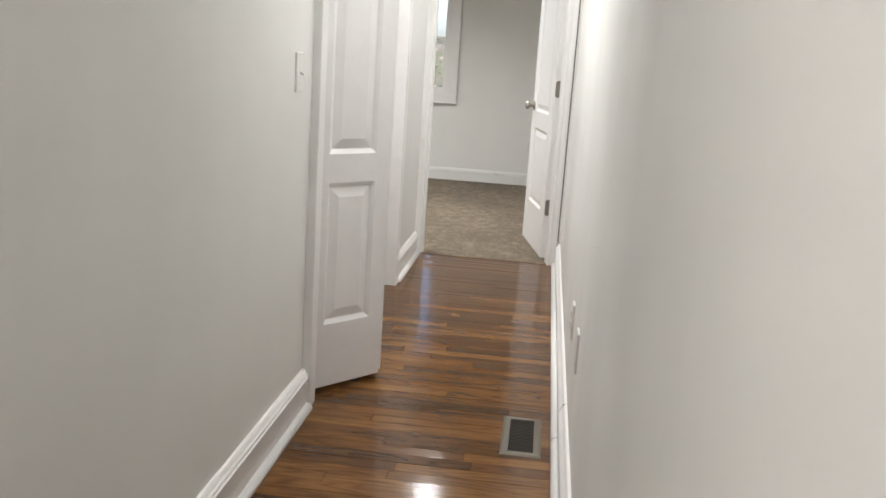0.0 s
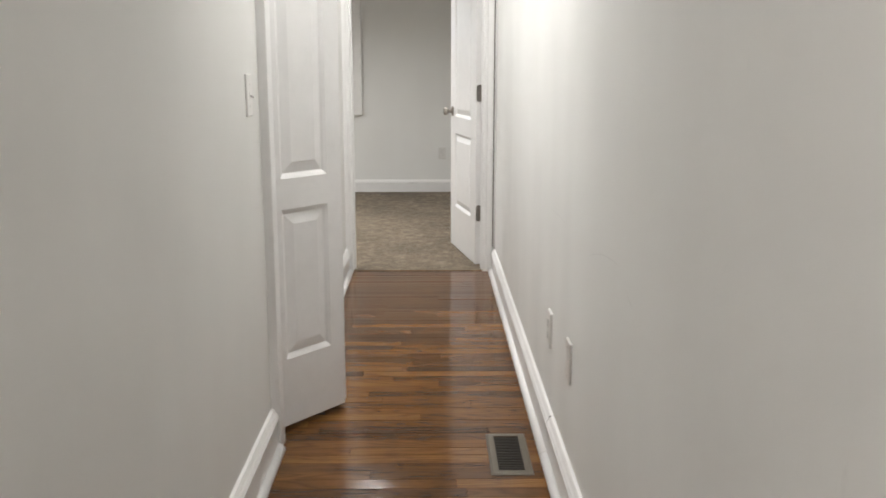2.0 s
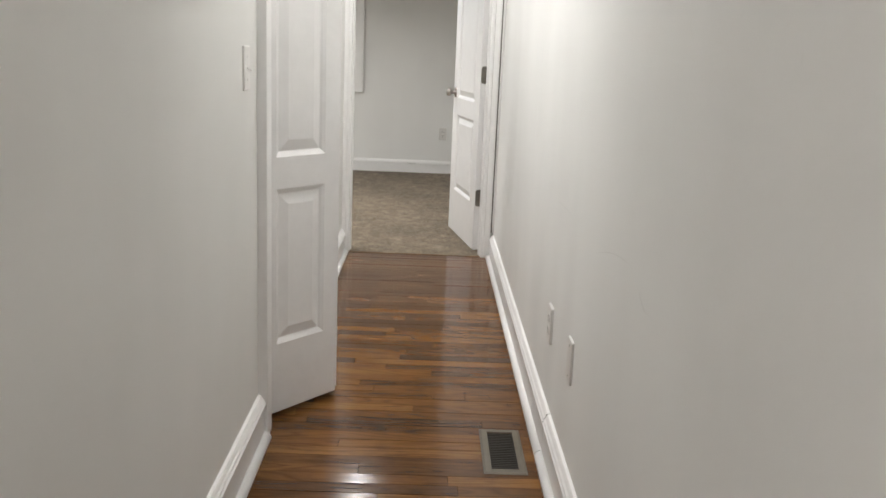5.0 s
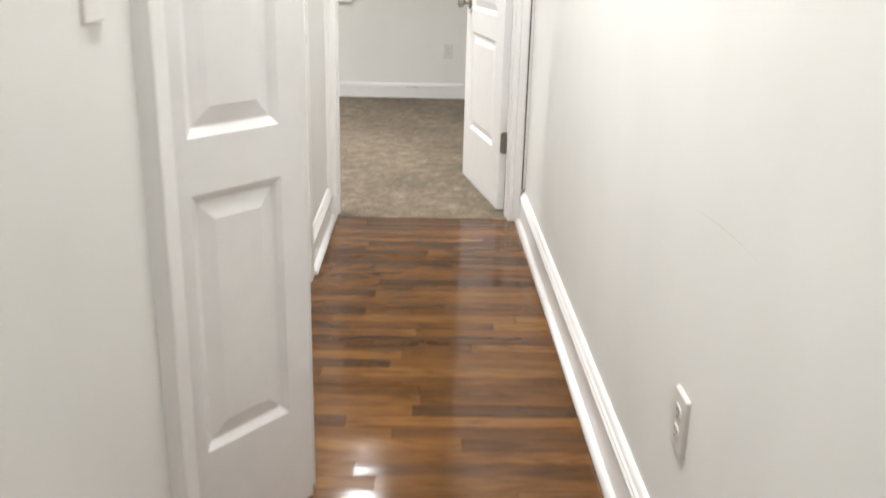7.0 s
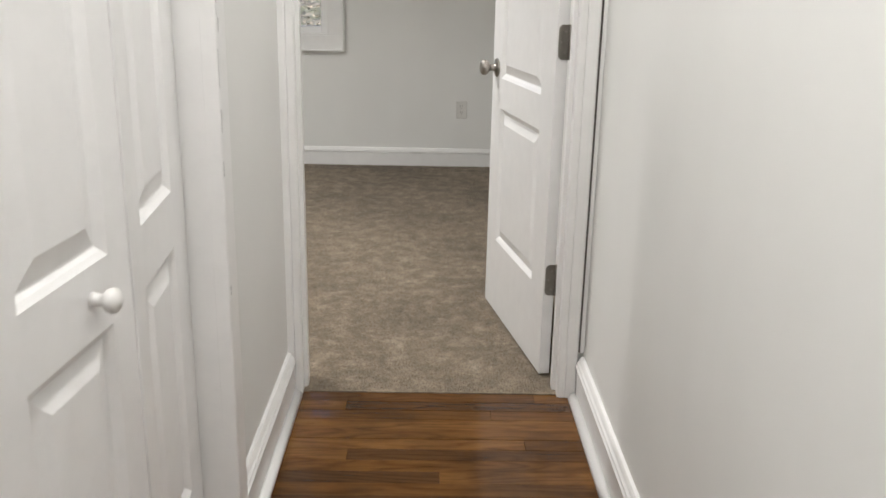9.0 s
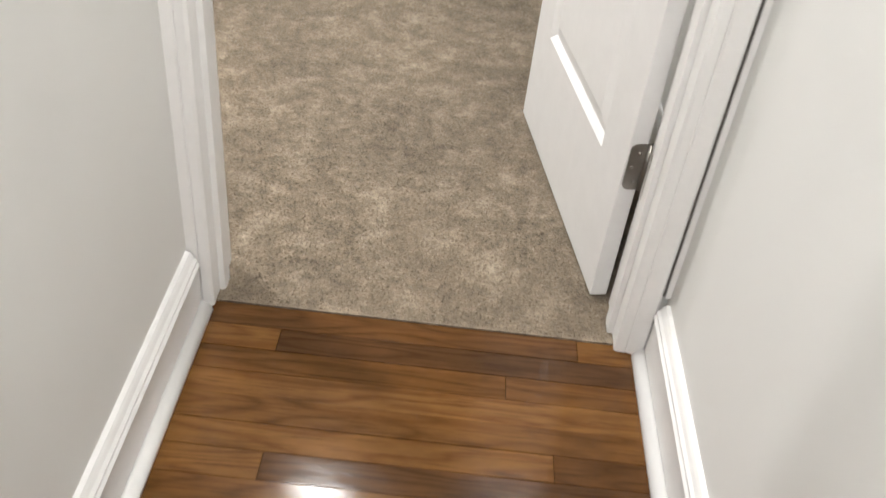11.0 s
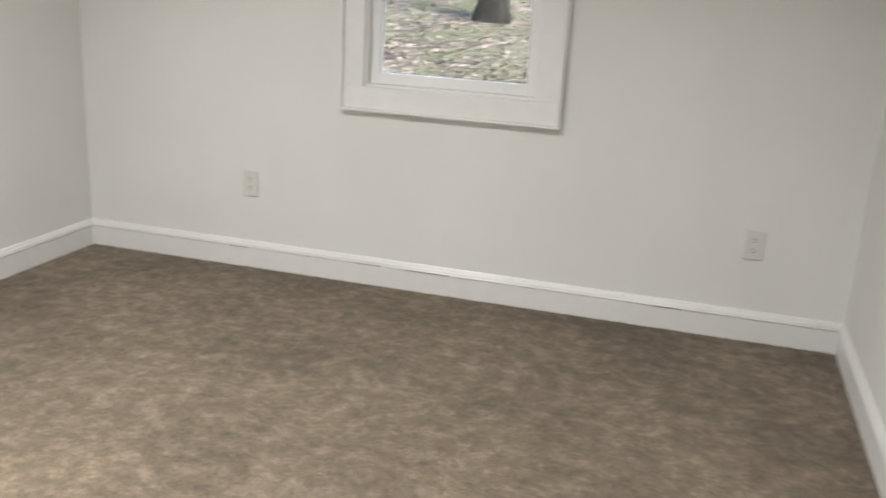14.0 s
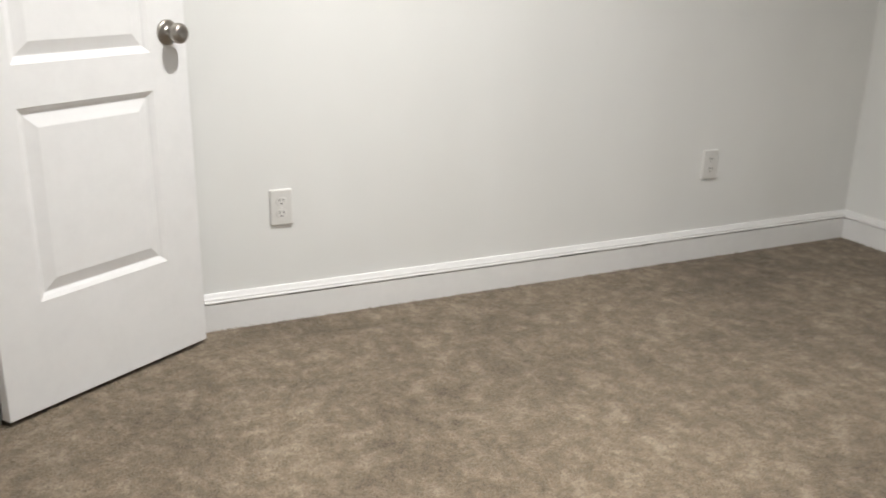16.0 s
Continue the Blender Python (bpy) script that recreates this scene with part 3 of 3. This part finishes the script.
def panel_door(m, w, h, label, lower, upper, stile, knob_z, hinge_zs, lift, oy=0.0, ox=0.0):
    """Two-panel moulded door. Local origin: hinge axis at the floor; x to the free edge; the slab lies from oy - t to oy."""
    t = 0.035
    w -= ox
    hy = -1 if oy == 0 else 1
    ob = thing("door", m, label, "door", kind="structure")
    hs = stile + (0.006 if ox else 0)
    rows = [(hs, w - stile, lower[0] - lift, lower[1] - lift), (hs, w - stile, upper[0] - lift, upper[1] - lift)]
    up = pose(ox, oy, lift)
    part("slab", slab_bm(w, h, t, rows), DOOR, ob, m=up)
    for r in rows:
        part("panel", panel_bm(*r, t), DOOR, ob, m=up)
    for s in (0, 1):
        knob = part("door_knob", lathe(KNOB), NICKEL, ob, "satin nickel round door knob", m=pose(ox + w - 0.062, oy - t if s == 0 else oy, knob_z, 90 if s == 0 else -90))
    part("latch_plate", soft_box(ox + w - 0.0005, ox + w + 0.0012, oy - t / 2 - 0.0125, oy - t / 2 + 0.0125, knob_z - 0.028, knob_z + 0.028, 0.0008, 1), NICKEL_DULL, ob, "dull nickel latch plate")
    for z in hinge_zs:
        hg = part("hinge", lathe([(0, 0), (0.0062, 0), (0.0062, 0.100), (0, 0.100)], 12), HINGE, ob, "dull bronze-grey butt hinge", m=pose(ox - 0.004, -hy * 0.005, z - 0.05))
        part("hinge_leaf", hinge_leaf(0.031, 0.100), HINGE, hg, m=pose(0.0015 if hy < 0 else 0.0037, hy * 0.005, 0, 0, 0, hy * 90))
        for i, (sx, sz) in enumerate(((0.012, 0.02), (0.022, 0.05), (0.012, 0.08))):
            part("screw", lathe([(0, 0.0014), (0.0036, 0.0012), (0.004, 0)], 10), NICKEL, hg, m=pose(0.0014, hy * (0.005 + sx), sz, 0, -90, 0))
        if ox:
            part("jamb_leaf", boxes((0.004 - ox, 0.0, -0.0012, 0.0012, 0.0, 0.100)), HINGE, hg)
    return ob


OPEN = 79.35
door_1 = panel_door(pose(DX1, 0.139, 0, 0, 0, 180 - OPEN), 0.758, 2.015, "white two-panel bedroom door standing open, nickel knob and hinges", (0.290, 0.785), (0.893, 1.90), 0.124, 0.925, (0.332, 1.061, 1.82), 0.012, 0.035, 0.030)
door_2 = panel_door(pose(-2.828, 0.184, 0, 0, 0, 122.0), 0.640, 2.015, "white two-panel closet door standing open by the wall", (0.305, 0.787), (0.887, 1.90), 0.122, 0.936, (0.30, 1.05, 1.82), 0.020)


# ---- bifold closet doors ----
def bifold_leaf(parent, x0, y0, x1, y1, knob=False, st0=0.068, st1=0.068):
    """One leaf from its near edge to its far edge; the hall lies to the right of the way."""
    w = math.hypot(x1 - x0, y1 - y0)
    m = pose(x0, y0, 0.022, 0, 0, math.degrees(math.atan2(y1 - y0, x1 - x0)))
    h = 1.985
    rows = [(st0, w - st1, 0.233, 0.738), (st0, w - st1, 0.838, 1.87)]
    leaf = part("leaf", slab_bm(w, h, 0.030, rows), DOOR, parent, m=m)
    for r in rows:
        part("panel", panel_bm(*r, 0.030, 0.017, 0.033, 0.0110), DOOR, leaf)
    if knob:
        part("knob", lathe([(0, 0), (0.0105, 0), (0.0098, 0.006), (0.0085, 0.012), (0.010, 0.017), (0.0155, 0.021), (0.0178, 0.027), (0.0165, 0.033), (0.011, 0.0375), (0.004, 0.039), (0, 0.039)], 24), PLASTIC, leaf, "round white painted knob", m=pose(w * 0.69, -0.030, 0.792, 90))
    return leaf


LX = HL - 0.053
bifold_a = thing("bifold_door", pose(0, 0, 0), "white panelled bifold closet door pair folded out into the hall", "closet door", "bifold closet doors", "structure")
bifold_leaf(bifold_a, LX + 0.004, -2.456, -0.708, -2.176, False, 0.090, 0.062)
bifold_leaf(bifold_a, -0.708, -2.172, LX + 0.004, -1.892, False, 0.062, 0.090)
bifold_b = thing("bifold_door", pose(0, 0, 0), "white panelled bifold closet door pair, nearly closed, white knob", "closet door", "bifold closet doors", "structure")
bifold_leaf(bifold_b, LX - 0.024, -1.634, LX + 0.010, -1.236, True, 0.098, 0.068)
bifold_leaf(bifold_b, LX + 0.010, -1.233, LX - 0.024, CY1 - 0.012, False, 0.068, 0.110)


# ---- window ----
def window_unit():
    ob = thing("window_1", pose(0, 0, 0), "white double-hung vinyl window with flat picture-frame casing", "window", kind="structure")
    cw, lip = 0.088, 0.012
    x0, x1, z0, z1 = WX0, WX1, WZ0, WZ1
    f = RN
    part("casing", soft_box(x0 - cw, x0, f - 0.020, f, z0, z1, 0.002), TRIM, ob)
    part("casing", soft_box(x1, x1 + cw, f - 0.020, f, z0, z1, 0.002), TRIM, ob)
    part("casing", soft_box(x0 - cw, x1 + cw, f - 0.020, f, z1, z1 + cw, 0.002), TRIM, ob)
    part("casing", soft_box(x0 - cw, x1 + cw, f - 0.0205, f, z0 - cw, z0, 0.002), TRIM, ob)
    for b in ((x0 - cw - lip, x0 - cw, z0 - cw - lip, z1 + cw + lip), (x1 + cw, x1 + cw + lip, z0 - cw - lip, z1 + cw + lip), (x0 - cw, x1 + cw, z0 - cw - lip, z0 - cw), (x0 - cw, x1 + cw, z1 + cw, z1 + cw + lip)):
        part("back_band", soft_box(b[0], b[1], f - 0.040, f, b[2], b[3], 0.004, 3), TRIM, ob)
    j = 0.012
    for b in ((x0, x0 + j, f - 0.004, f + 0.14, z0, z1), (x1 - j, x1, f - 0.004, f + 0.14, z0, z1), (x0 + j, x1 - j, f - 0.004, f + 0.14, z0, z0 + j), (x0 + j, x1 - j, f - 0.004, f + 0.14, z1 - j, z1)):
        part("jamb_liner", soft_box(*b, 0.0012, 1), TRIM, ob)
    mid = 1.352
    for nm, ya, za, zb in (("lower_sash", f + 0.028, z0 + j, mid + 0.018), ("upper_sash", f + 0.070, mid - 0.018, z1 - j)):
        sash = part(nm, boxes((x0 + j, x0 + j + 0.001, ya + 0.01, ya + 0.02, za, zb)), VINYL, ob)
        s, r = 0.042, 0.044
        xa, xb = x0 + j, x1 - j
        for b in ((xa, xa + s, za, zb), (xb - s, xb, za, zb)):
            part("stile", soft_box(b[0], b[1], ya, ya + 0.034, b[2], b[3], 0.003), VINYL, sash)
        for b in ((za, za + r), (zb - 0.034, zb)):
            part("rail", soft_box(xa + s, xb - s, ya, ya + 0.034, b[0], b[1], 0.003), VINYL, sash)
        gx0, gx1, gz0, gz1 = xa + s, xb - s, za + r, zb - 0.034
        pane = part("pane", boxes((gx0 - 0.004, gx1 + 0.004, ya + 0.015, ya + 0.019, gz0 - 0.004, gz1 + 0.004)), GLASS, sash, "clear glass pane")
        pane.visible_shadow = False
    lock = part("sash_lock", soft_box(-1.53, -1.47, f + 0.030, f + 0.06, mid + 0.0185, mid + 0.032, 0.004), VINYL, ob, "white sash lock")
    return ob


GLASS, gt, gp = material("clear_window_glass")
gp.inputs["Base Color"].default_value = (1, 1, 1, 1)
gp.inputs["Roughness"].default_value, gp.inputs["IOR"].default_value = 0.0, 1.45
gp.inputs["Transmission Weight"].default_value = 1.0
window_unit()


# ---- wall plates ----
def rounded_plate(w, h, d, r=0.004):
    """A plate in x and z with a softly bevelled face towards -y."""
    bm = boxes((-w / 2, w / 2, -d, 0, -h / 2, h / 2))
    front = [e for e in bm.edges if all(v.co.y < -d / 2 for v in e.verts)]
    upright = [e for e in bm.edges if all(abs(v.co.x) > 0.01 and abs(v.co.z) > 0.01 for v in e.verts) and abs(e.verts[0].co.y - e.verts[1].co.y) > d / 2]
    bmesh.ops.bevel(bm, geom=front + upright, offset=min(r, d * 0.6), segments=3, profile=0.5, affect="EDGES")
    return bm


def outlet(m, label):
    ob = thing("wall_outlet", m, label, "outlet", "duplex wall outlets")
    part("cover_plate", rounded_plate(0.072, 0.116, 0.0085, 0.005), PLATE, ob)
    for z in (-0.0195, 0.0195):
        bm = lathe([(0, 0.0105), (0.0158, 0.0105), (0.0170, 0.0095), (0.0170, 0.003), (0, 0.003)], 24)
        bmesh.ops.transform(bm, matrix=pose(0, 0, z, 90), verts=bm.verts[:])
        for v in bm.verts:
            v.co.z = z + max(-0.0135, min(0.0135, v.co.z - z))
        for fc in bm.faces:
            fc.smooth = False
        rec = part("receptacle", bm, PLATE, ob)
        for x, hh in ((-0.0065, 0.0085), (0.0065, 0.0070)):
            part("slot", boxes((x - 0.0012, x + 0.0012, -0.0109, -0.0104, z + 0.001, z + 0.001 + hh)), SLOT, rec)
        part("slot", boxes((-0.0022, 0.0022, -0.0109, -0.0104, z - 0.0095, z - 0.0050)), SLOT, rec)
    part("screw", lathe([(0, 0.0098), (0.0028, 0.0096), (0.0033, 0.0080)], 10), PLASTIC, ob, m=pose(0, 0, 0, 90))
    return ob


first = outlet(pose(-0.262, RN, 0.391), "white duplex outlet on the window wall")
tagged(copy_thing(first, pose(-2.387, RN, 0.391)), "white duplex outlet on the window wall")
tagged(copy_thing(first, pose(RL, 2.72, 0.389, 0, 0, 90)), "white duplex outlet low on the bedroom wall")
tagged(copy_thing(first, pose(RL, 1.015, 0.386, 0, 0, 90)), "white duplex outlet near the open closet door")
tagged(copy_thing(first, pose(RR, 2.37, 0.405, 0, 0, -90)), "white duplex outlet on the wall behind the bedroom door")
tagged(copy_thing(first, pose(HR, -2.510, 0.392, 0, 0, -90)), "white duplex outlet low on the hall wall")

blank = thing("blank_wall_plate", pose(HR, -2.90, 0.414, 0, 0, -90), "white blank cover plate low on the hall wall", "wall plate")
part("cover_plate", rounded_plate(0.072, 0.118, 0.0065), PLATE, blank)
for z in (-0.042, 0.042):
    part("screw", lathe([(0, 0.0076), (0.0028, 0.0073), (0.0033, 0.0060)], 10), NICKEL_DULL, blank, m=pose(0, 0, z, 90))

switch = thing("light_switch", pose(HL, -2.708, 1.135, 0, 0, 90), "white toggle light switch on the hall wall", "light switch")
part("cover_plate", rounded_plate(0.072, 0.118, 0.0060), PLASTIC, switch)
part("toggle_frame", boxes((-0.0055, 0.0055, -0.0066, -0.0058, -0.0125, 0.0125)), PLASTIC, switch)
bm = boxes((-0.0035, 0.0035, -0.019, -0.004, -0.0045, 0.0035))
for v in bm.verts:
    if v.co.y < -0.01:
        v.co.z = v.co.z * 0.7 - 0.006
part("toggle", bm, PLASTIC, switch)
for z in (-0.030, 0.030):
    part("screw", lathe([(0, 0.0072), (0.0028, 0.0068), (0.0033, 0.0055)], 10), PLASTIC, switch, m=pose(0, 0, z, 90))

# ---- floor register ----
VX0, VX1, VY0, VY1 = -0.190, -0.060, -2.748, -2.436
vent = thing("floor_register", pose((VX0 + VX1) / 2, (VY0 + VY1) / 2, 0), "bronze-grey steel floor register set in the oak boards", "floor vent")
hw, hl = (VX1 - VX0) / 2, (VY1 - VY0) / 2
bm = bmesh.new()
rings = []
for ix, iy, z in ((0, 0, 0.0006), (0, 0, 0.0016), (0.007, 0.007, 0.0050), (0.024, 0.027, 0.0052), (0.025, 0.028, 0.0030)):
    rings.append([bm.verts.new(c) for c in ((-hw + ix, -hl + iy, z), (hw - ix, -hl + iy, z), (hw - ix, hl - iy, z), (-hw + ix, hl - iy, z))])
for a, b in zip(rings, rings[1:]):
    for i in range(4):
        bm.faces.new((a[i], a[(i + 1) % 4], b[(i + 1) % 4], b[i]))
part("frame", bm, VENT, vent)
# flat near-black sheet paints the shade of the duct opening
part("well", boxes((-hw + 0.024, hw - 0.024, -hl + 0.027, hl - 0.027, 0.0004, 0.0008)), SLOT, vent, "dark sheet for the shaded opening below the louvres")
count = 21
for i in range(count):
    y = -hl + 0.030 + (2 * hl - 0.060) * (i + 0.5) / count
    part("louvre", boxes((-hw + 0.024, hw - 0.024, y - 0.0014, y + 0.0014, 0.0012, 0.0040)), VENT_DARK, vent)


# ---- ceiling lamps ----
def downlight(m, label):
    ob = thing("ceiling_downlight", m, label, "ceiling lamp", "flush ceiling downlights")
    part("trim_ring", lathe([(0.078, 0), (0.098, 0), (0.098, -0.006), (0.094, -0.011), (0.084, -0.014), (0.078, -0.012)], 40), VINYL, ob, "white trim ring")
    part("diffuser", lathe([(0.079, -0.010), (0.074, -0.016), (0.05, -0.020), (0, -0.021)], 36), DIFFUSER, ob, "lit opal diffuser")
    return ob


DIFFUSER, dt, dp = material("opal_diffuser_lit")
dp.inputs["Base Color"].default_value = (0.85, 0.84, 0.82, 1)
dp.inputs["Roughness"].default_value = 0.35
dp.inputs["Emission Color"].default_value = (1.0, 0.97, 0.93, 1)
dp.inputs["Emission Strength"].default_value = 1.5
# the fixture by the doorway only houses the added fill
for at in HALL_FILL_AND_LAMP:
    downlight(pose(*at), "slim round white downlight, lit, unseen on the hall ceiling")
# strip fixture made up to fit the lengthened lamp
strip = thing("ceiling_strip_light", pose(*STRIP), "unseen hall ceiling lamp, lit, drawn out into a white strip above the closet", "ceiling lamp")
part("housing", soft_box(-0.072, 0.072, -0.84, 0.84, -0.04, 0, 0.004), TRIM, strip)
part("diffuser", soft_box(-0.064, 0.064, -0.82, 0.82, -0.082, -0.04, 0.018, 4), DIFFUSER, strip, "lit opal diffuser")
for at in ROOM_LAMPS:
    downlight(pose(*at), "slim round white downlight, lit, on the bedroom ceiling")

# ---- outside ----
def rise(x, y):
    d = max(0.0, y - 3.7)
    base = -0.25 + 0.125 * min(d, 16) + 0.018 * max(0, min(d - 16, 29))
    rough = 0.10 * noise.noise((x * 0.35, y * 0.35, 0)) + 0.03 * noise.noise((x * 1.7, y * 1.7, 3))
    return base + rough * min(1.0, d / 2)


def litter_ground():
    m, nt, p = material("leaf_litter_and_grass")
    v = world_coords(nt)
    leaves = nt.nodes.new("ShaderNodeTexVoronoi")
    leaves.inputs["Scale"].default_value = 9.0
    nt.links.new(v, leaves.inputs["Vector"])
    c = ramp(nt, leaves.outputs["Color"], [(0.15, (0.038, 0.032, 0.024)), (0.4, (0.100, 0.084, 0.062)), (0.7, (0.185, 0.165, 0.128)), (0.95, (0.36, 0.335, 0.28))])
    grass = ramp(nt, noise_tex(nt, v, 26, 5, 0.7), [(0.3, (0.048, 0.058, 0.026)), (0.7, (0.135, 0.150, 0.072))])
    c = mix(nt, c, grass, ramp(nt, noise_tex(nt, v, 1.1, 5, 0.65), [(0.43, (0, 0, 0)), (0.56, (0.85, 0.85, 0.85))]))
    nt.links.new(c, p.inputs["Base Color"])
    p.inputs["Roughness"].default_value = 0.9
    bump(nt, p, leaves.outputs["Distance"], 0.9, 0.07)
    return m


def bark():
    m, nt, p = material("grey_brown_bark")
    f = noise_tex(nt, coords(nt, (14, 14, 4.5)), 3, 8, 0.75)
    nt.links.new(ramp(nt, f, [(0.35, (0.009, 0.0085, 0.008)), (0.65, (0.036, 0.035, 0.031))]), p.inputs["Base Color"])
    p.inputs["Roughness"].default_value = 0.95
    p.inputs["Specular IOR Level"].default_value = 0.08
    bump(nt, p, f, 0.9, 0.04)
    return m


LITTER, BARK = litter_ground(), bark()
LEAF = plain("fallen_leaf", (0.25, 0.215, 0.165), 0.8, 0.0, 0.5, 4)
LEAFG = plain("young_leaf", (0.10, 0.15, 0.04), 0.7, 0.0, 0.4, 3)

bm = bmesh.new()
xs = [-600, -200, -80, -40] + [-24 + i * 0.8 for i in range(53)] + [40, 80, 200, 600]
ys = [-600, -200, -60, -20, -9] + [3.65 + i * 0.5 for i in range(70)] + [45, 60, 100, 200, 700]
gv = [[bm.verts.new((x, y, rise(x, y))) for x in xs] for y in ys]
for j in range(len(ys) - 1):
    for i in range(len(xs) - 1):
        bm.faces.new((gv[j][i], gv[j][i + 1], gv[j + 1][i + 1], gv[j + 1][i])).smooth = True
structure("ground", bm, LITTER, "leaf-littered slope with patches of grass", "ground")


def tree(x, y, height, radius, seed, leafy):
    """Flared trunk with forking limbs and a loose crown of small leaves."""
    rng = random.Random(seed)
    z0 = rise(x, y) - 0.16
    ob = thing("tree", pose(x, y, z0), "tall grey-barked tree on the littered slope", "tree", "trees outside the window")
    bm = bmesh.new()
    tips = []

    def limb(p, d, r0, length, depth):
        steps, sides, rings, q = 24 if depth == 0 else 7, 11 if depth == 0 else 6, [], Vector(p)
        d = Vector(d).normalized()
        for s in range(steps + 1):
            u = s / steps
            r = r0 * (1 - 0.62 * u)
            if depth == 0:
                r *= 1 + 1.0 * math.exp(-u * length / 0.26)
            side = d.orthogonal().normalized()
            other = d.cross(side)
            rings.append([bm.verts.new(q + (side * math.cos(a) + other * math.sin(a)) * r * (1 + (0.16 * math.sin(a * 4 + seed) if depth == 0 and u < 0.2 else 0.05 * math.sin(a * 3 + s)))) for a in [2 * math.pi * i / sides for i in range(sides)]])
            q = q + d * (length / steps)
            d = (d + Vector((rng.uniform(-1, 1), rng.uniform(-1, 1), rng.uniform(-0.2, 0.6))) * (0.02 if depth == 0 else 0.16)).normalized()
            if depth < 3 and u > (0.42 if depth == 0 else 0.3) and rng.random() < (0.25 if depth == 0 else 0.85):
                a = rng.uniform(0, 6.28)
                limb(q, d * 0.9 + Vector((math.cos(a), math.sin(a), 0.35)) * 0.9, r * 0.55, length * rng.uniform(0.35, 0.55), depth + 1)
        for a, b in zip(rings, rings[1:]):
            for i in range(sides):
                bm.faces.new((a[i], a[(i + 1) % sides], b[(i + 1) % sides], b[i])).smooth = True
        tips.append(q)

    limb((0, 0, 0), (0, 0, 1), radius, height, 0)
    part("trunk", bm, BARK, ob)
    bm = bmesh.new()
    for tip in tips:
        for k in range(leafy):
            c = tip + Vector((rng.gauss(0, 0.45), rng.gauss(0, 0.45), rng.gauss(0, 0.35)))
            a, b = Vector((rng.uniform(-1, 1), rng.uniform(-1, 1), rng.uniform(-1, 1))).normalized() * 0.06, Vector((rng.uniform(-1, 1), rng.uniform(-1, 1), rng.uniform(-1, 1))).normalized() * 0.035
            bm.faces.new([bm.verts.new(c - a), bm.verts.new(c + b), bm.verts.new(c + a), bm.verts.new(c - b)])
    part("crown", bm, LEAFG, ob)


for i, (tx, ty, th, tr) in enumerate(((-3.52, 12.5, 9.0, 0.19), (-6.8, 17.0, 10.0, 0.24), (3.2, 19.0, 11.0, 0.26), (-0.4, 27.0, 12.0, 0.28), (-11.5, 24.0, 10.0, 0.25), (-9.0, 33.0, 12.0, 0.3), (7.5, 30.0, 12.0, 0.28))):
    tree(tx, ty, th, tr, 20 + i, 14)

rng = np.random.default_rng(11)
bm = bmesh.new()
for k in range(7600):
    y = 3.9 + 17 * rng.random() ** 1.5
    x = -1.5 - (y - 1.5) * 0.16 + rng.normal() * (0.9 + (y - 3.5) * 0.30)
    z = rise(x, y) + 0.012
    a = rng.uniform(0, 6.28)
    s = rng.uniform(0.016, 0.042)
    t1, t2 = rng.uniform(-0.02, 0.035, 2)
    ca, sa = math.cos(a) * s, math.sin(a) * s
    bm.faces.new([bm.verts.new(c) for c in ((x - ca, y - sa, z), (x + sa * 0.5, y - ca * 0.5, z + t1), (x + ca, y + sa, z + 0.01), (x - sa * 0.5, y + ca * 0.5, z + t2))])
tagged(part("fallen_leaves", bm, LEAF), "dry brown fallen leaves scattered on the ground", "leaf litter", kind="stuff")


# ---- oak boards of the hall floor, last ----
PITCH = 0.0572


def board_bm(bm, x0, x1, y0, y1, z):
    """One strip with eased upper edges."""
    e, lo = 0.00012, -0.018
    low = [bm.verts.new(c) for c in ((x0, y0, lo), (x1, y0, lo), (x1, y1, lo), (x0, y1, lo))]
    rim = [bm.verts.new(c) for c in ((x0, y0, z - e), (x1, y0, z - e), (x1, y1, z - e), (x0, y1, z - e))]
    top = [bm.verts.new(c) for c in ((x0 + e, y0 + e, z), (x1 - e, y0 + e, z), (x1 - e, y1 - e, z), (x0 + e, y1 - e, z))]
    t0, t1 = rb.gauss(0, 0.00034), rb.gauss(0, 0.00034)
    for v in (rim[0], rim[1], top[0], top[1]):
        v.co.z += t0
    for v in (rim[2], rim[3], top[2], top[3]):
        v.co.z += t1
    for a, b in ((low, rim), (rim, top)):
        for i in range(4):
            bm.faces.new((a[i], a[(i + 1) % 4], b[(i + 1) % 4], b[i]))
    bm.faces.new(top)


boards = thing("floor", pose(0, 0, 0), "dark-stained glossy oak strip floor laid across the hall", "wood floor", kind="structure")
rb = random.Random(17)
rest = bmesh.new()
y1 = 0.034
while y1 > HB:
    y0 = y1 - PITCH
    closet = CY0 < (y0 + y1) / 2 < CY1
    left = -1.50 if closet else HL
    right = HR
    cuts = [left]
    x = left + rb.uniform(0.15, 1.3)
    while x < right - 0.12:
        cuts.append(x)
        x += rb.uniform(0.45, 1.3)
    cuts.append(right)
    for a, b in zip(cuts, cuts[1:]):
        z = rb.uniform(-0.0003, 0.0)
        if y1 > -3.7:
            one = bmesh.new()
            board_bm(one, a + 0.0004, b - 0.0004, y0 + 0.0005, y1 - 0.0005, z)
            part("floorboard", one, OAK, boards)
        else:
            board_bm(rest, a + 0.0004, b - 0.0004, y0 + 0.0005, y1 - 0.0005, z)
    y1 = y0
tagged(part("floorboards", rest, OAK_REST, boards), kind="stuff")
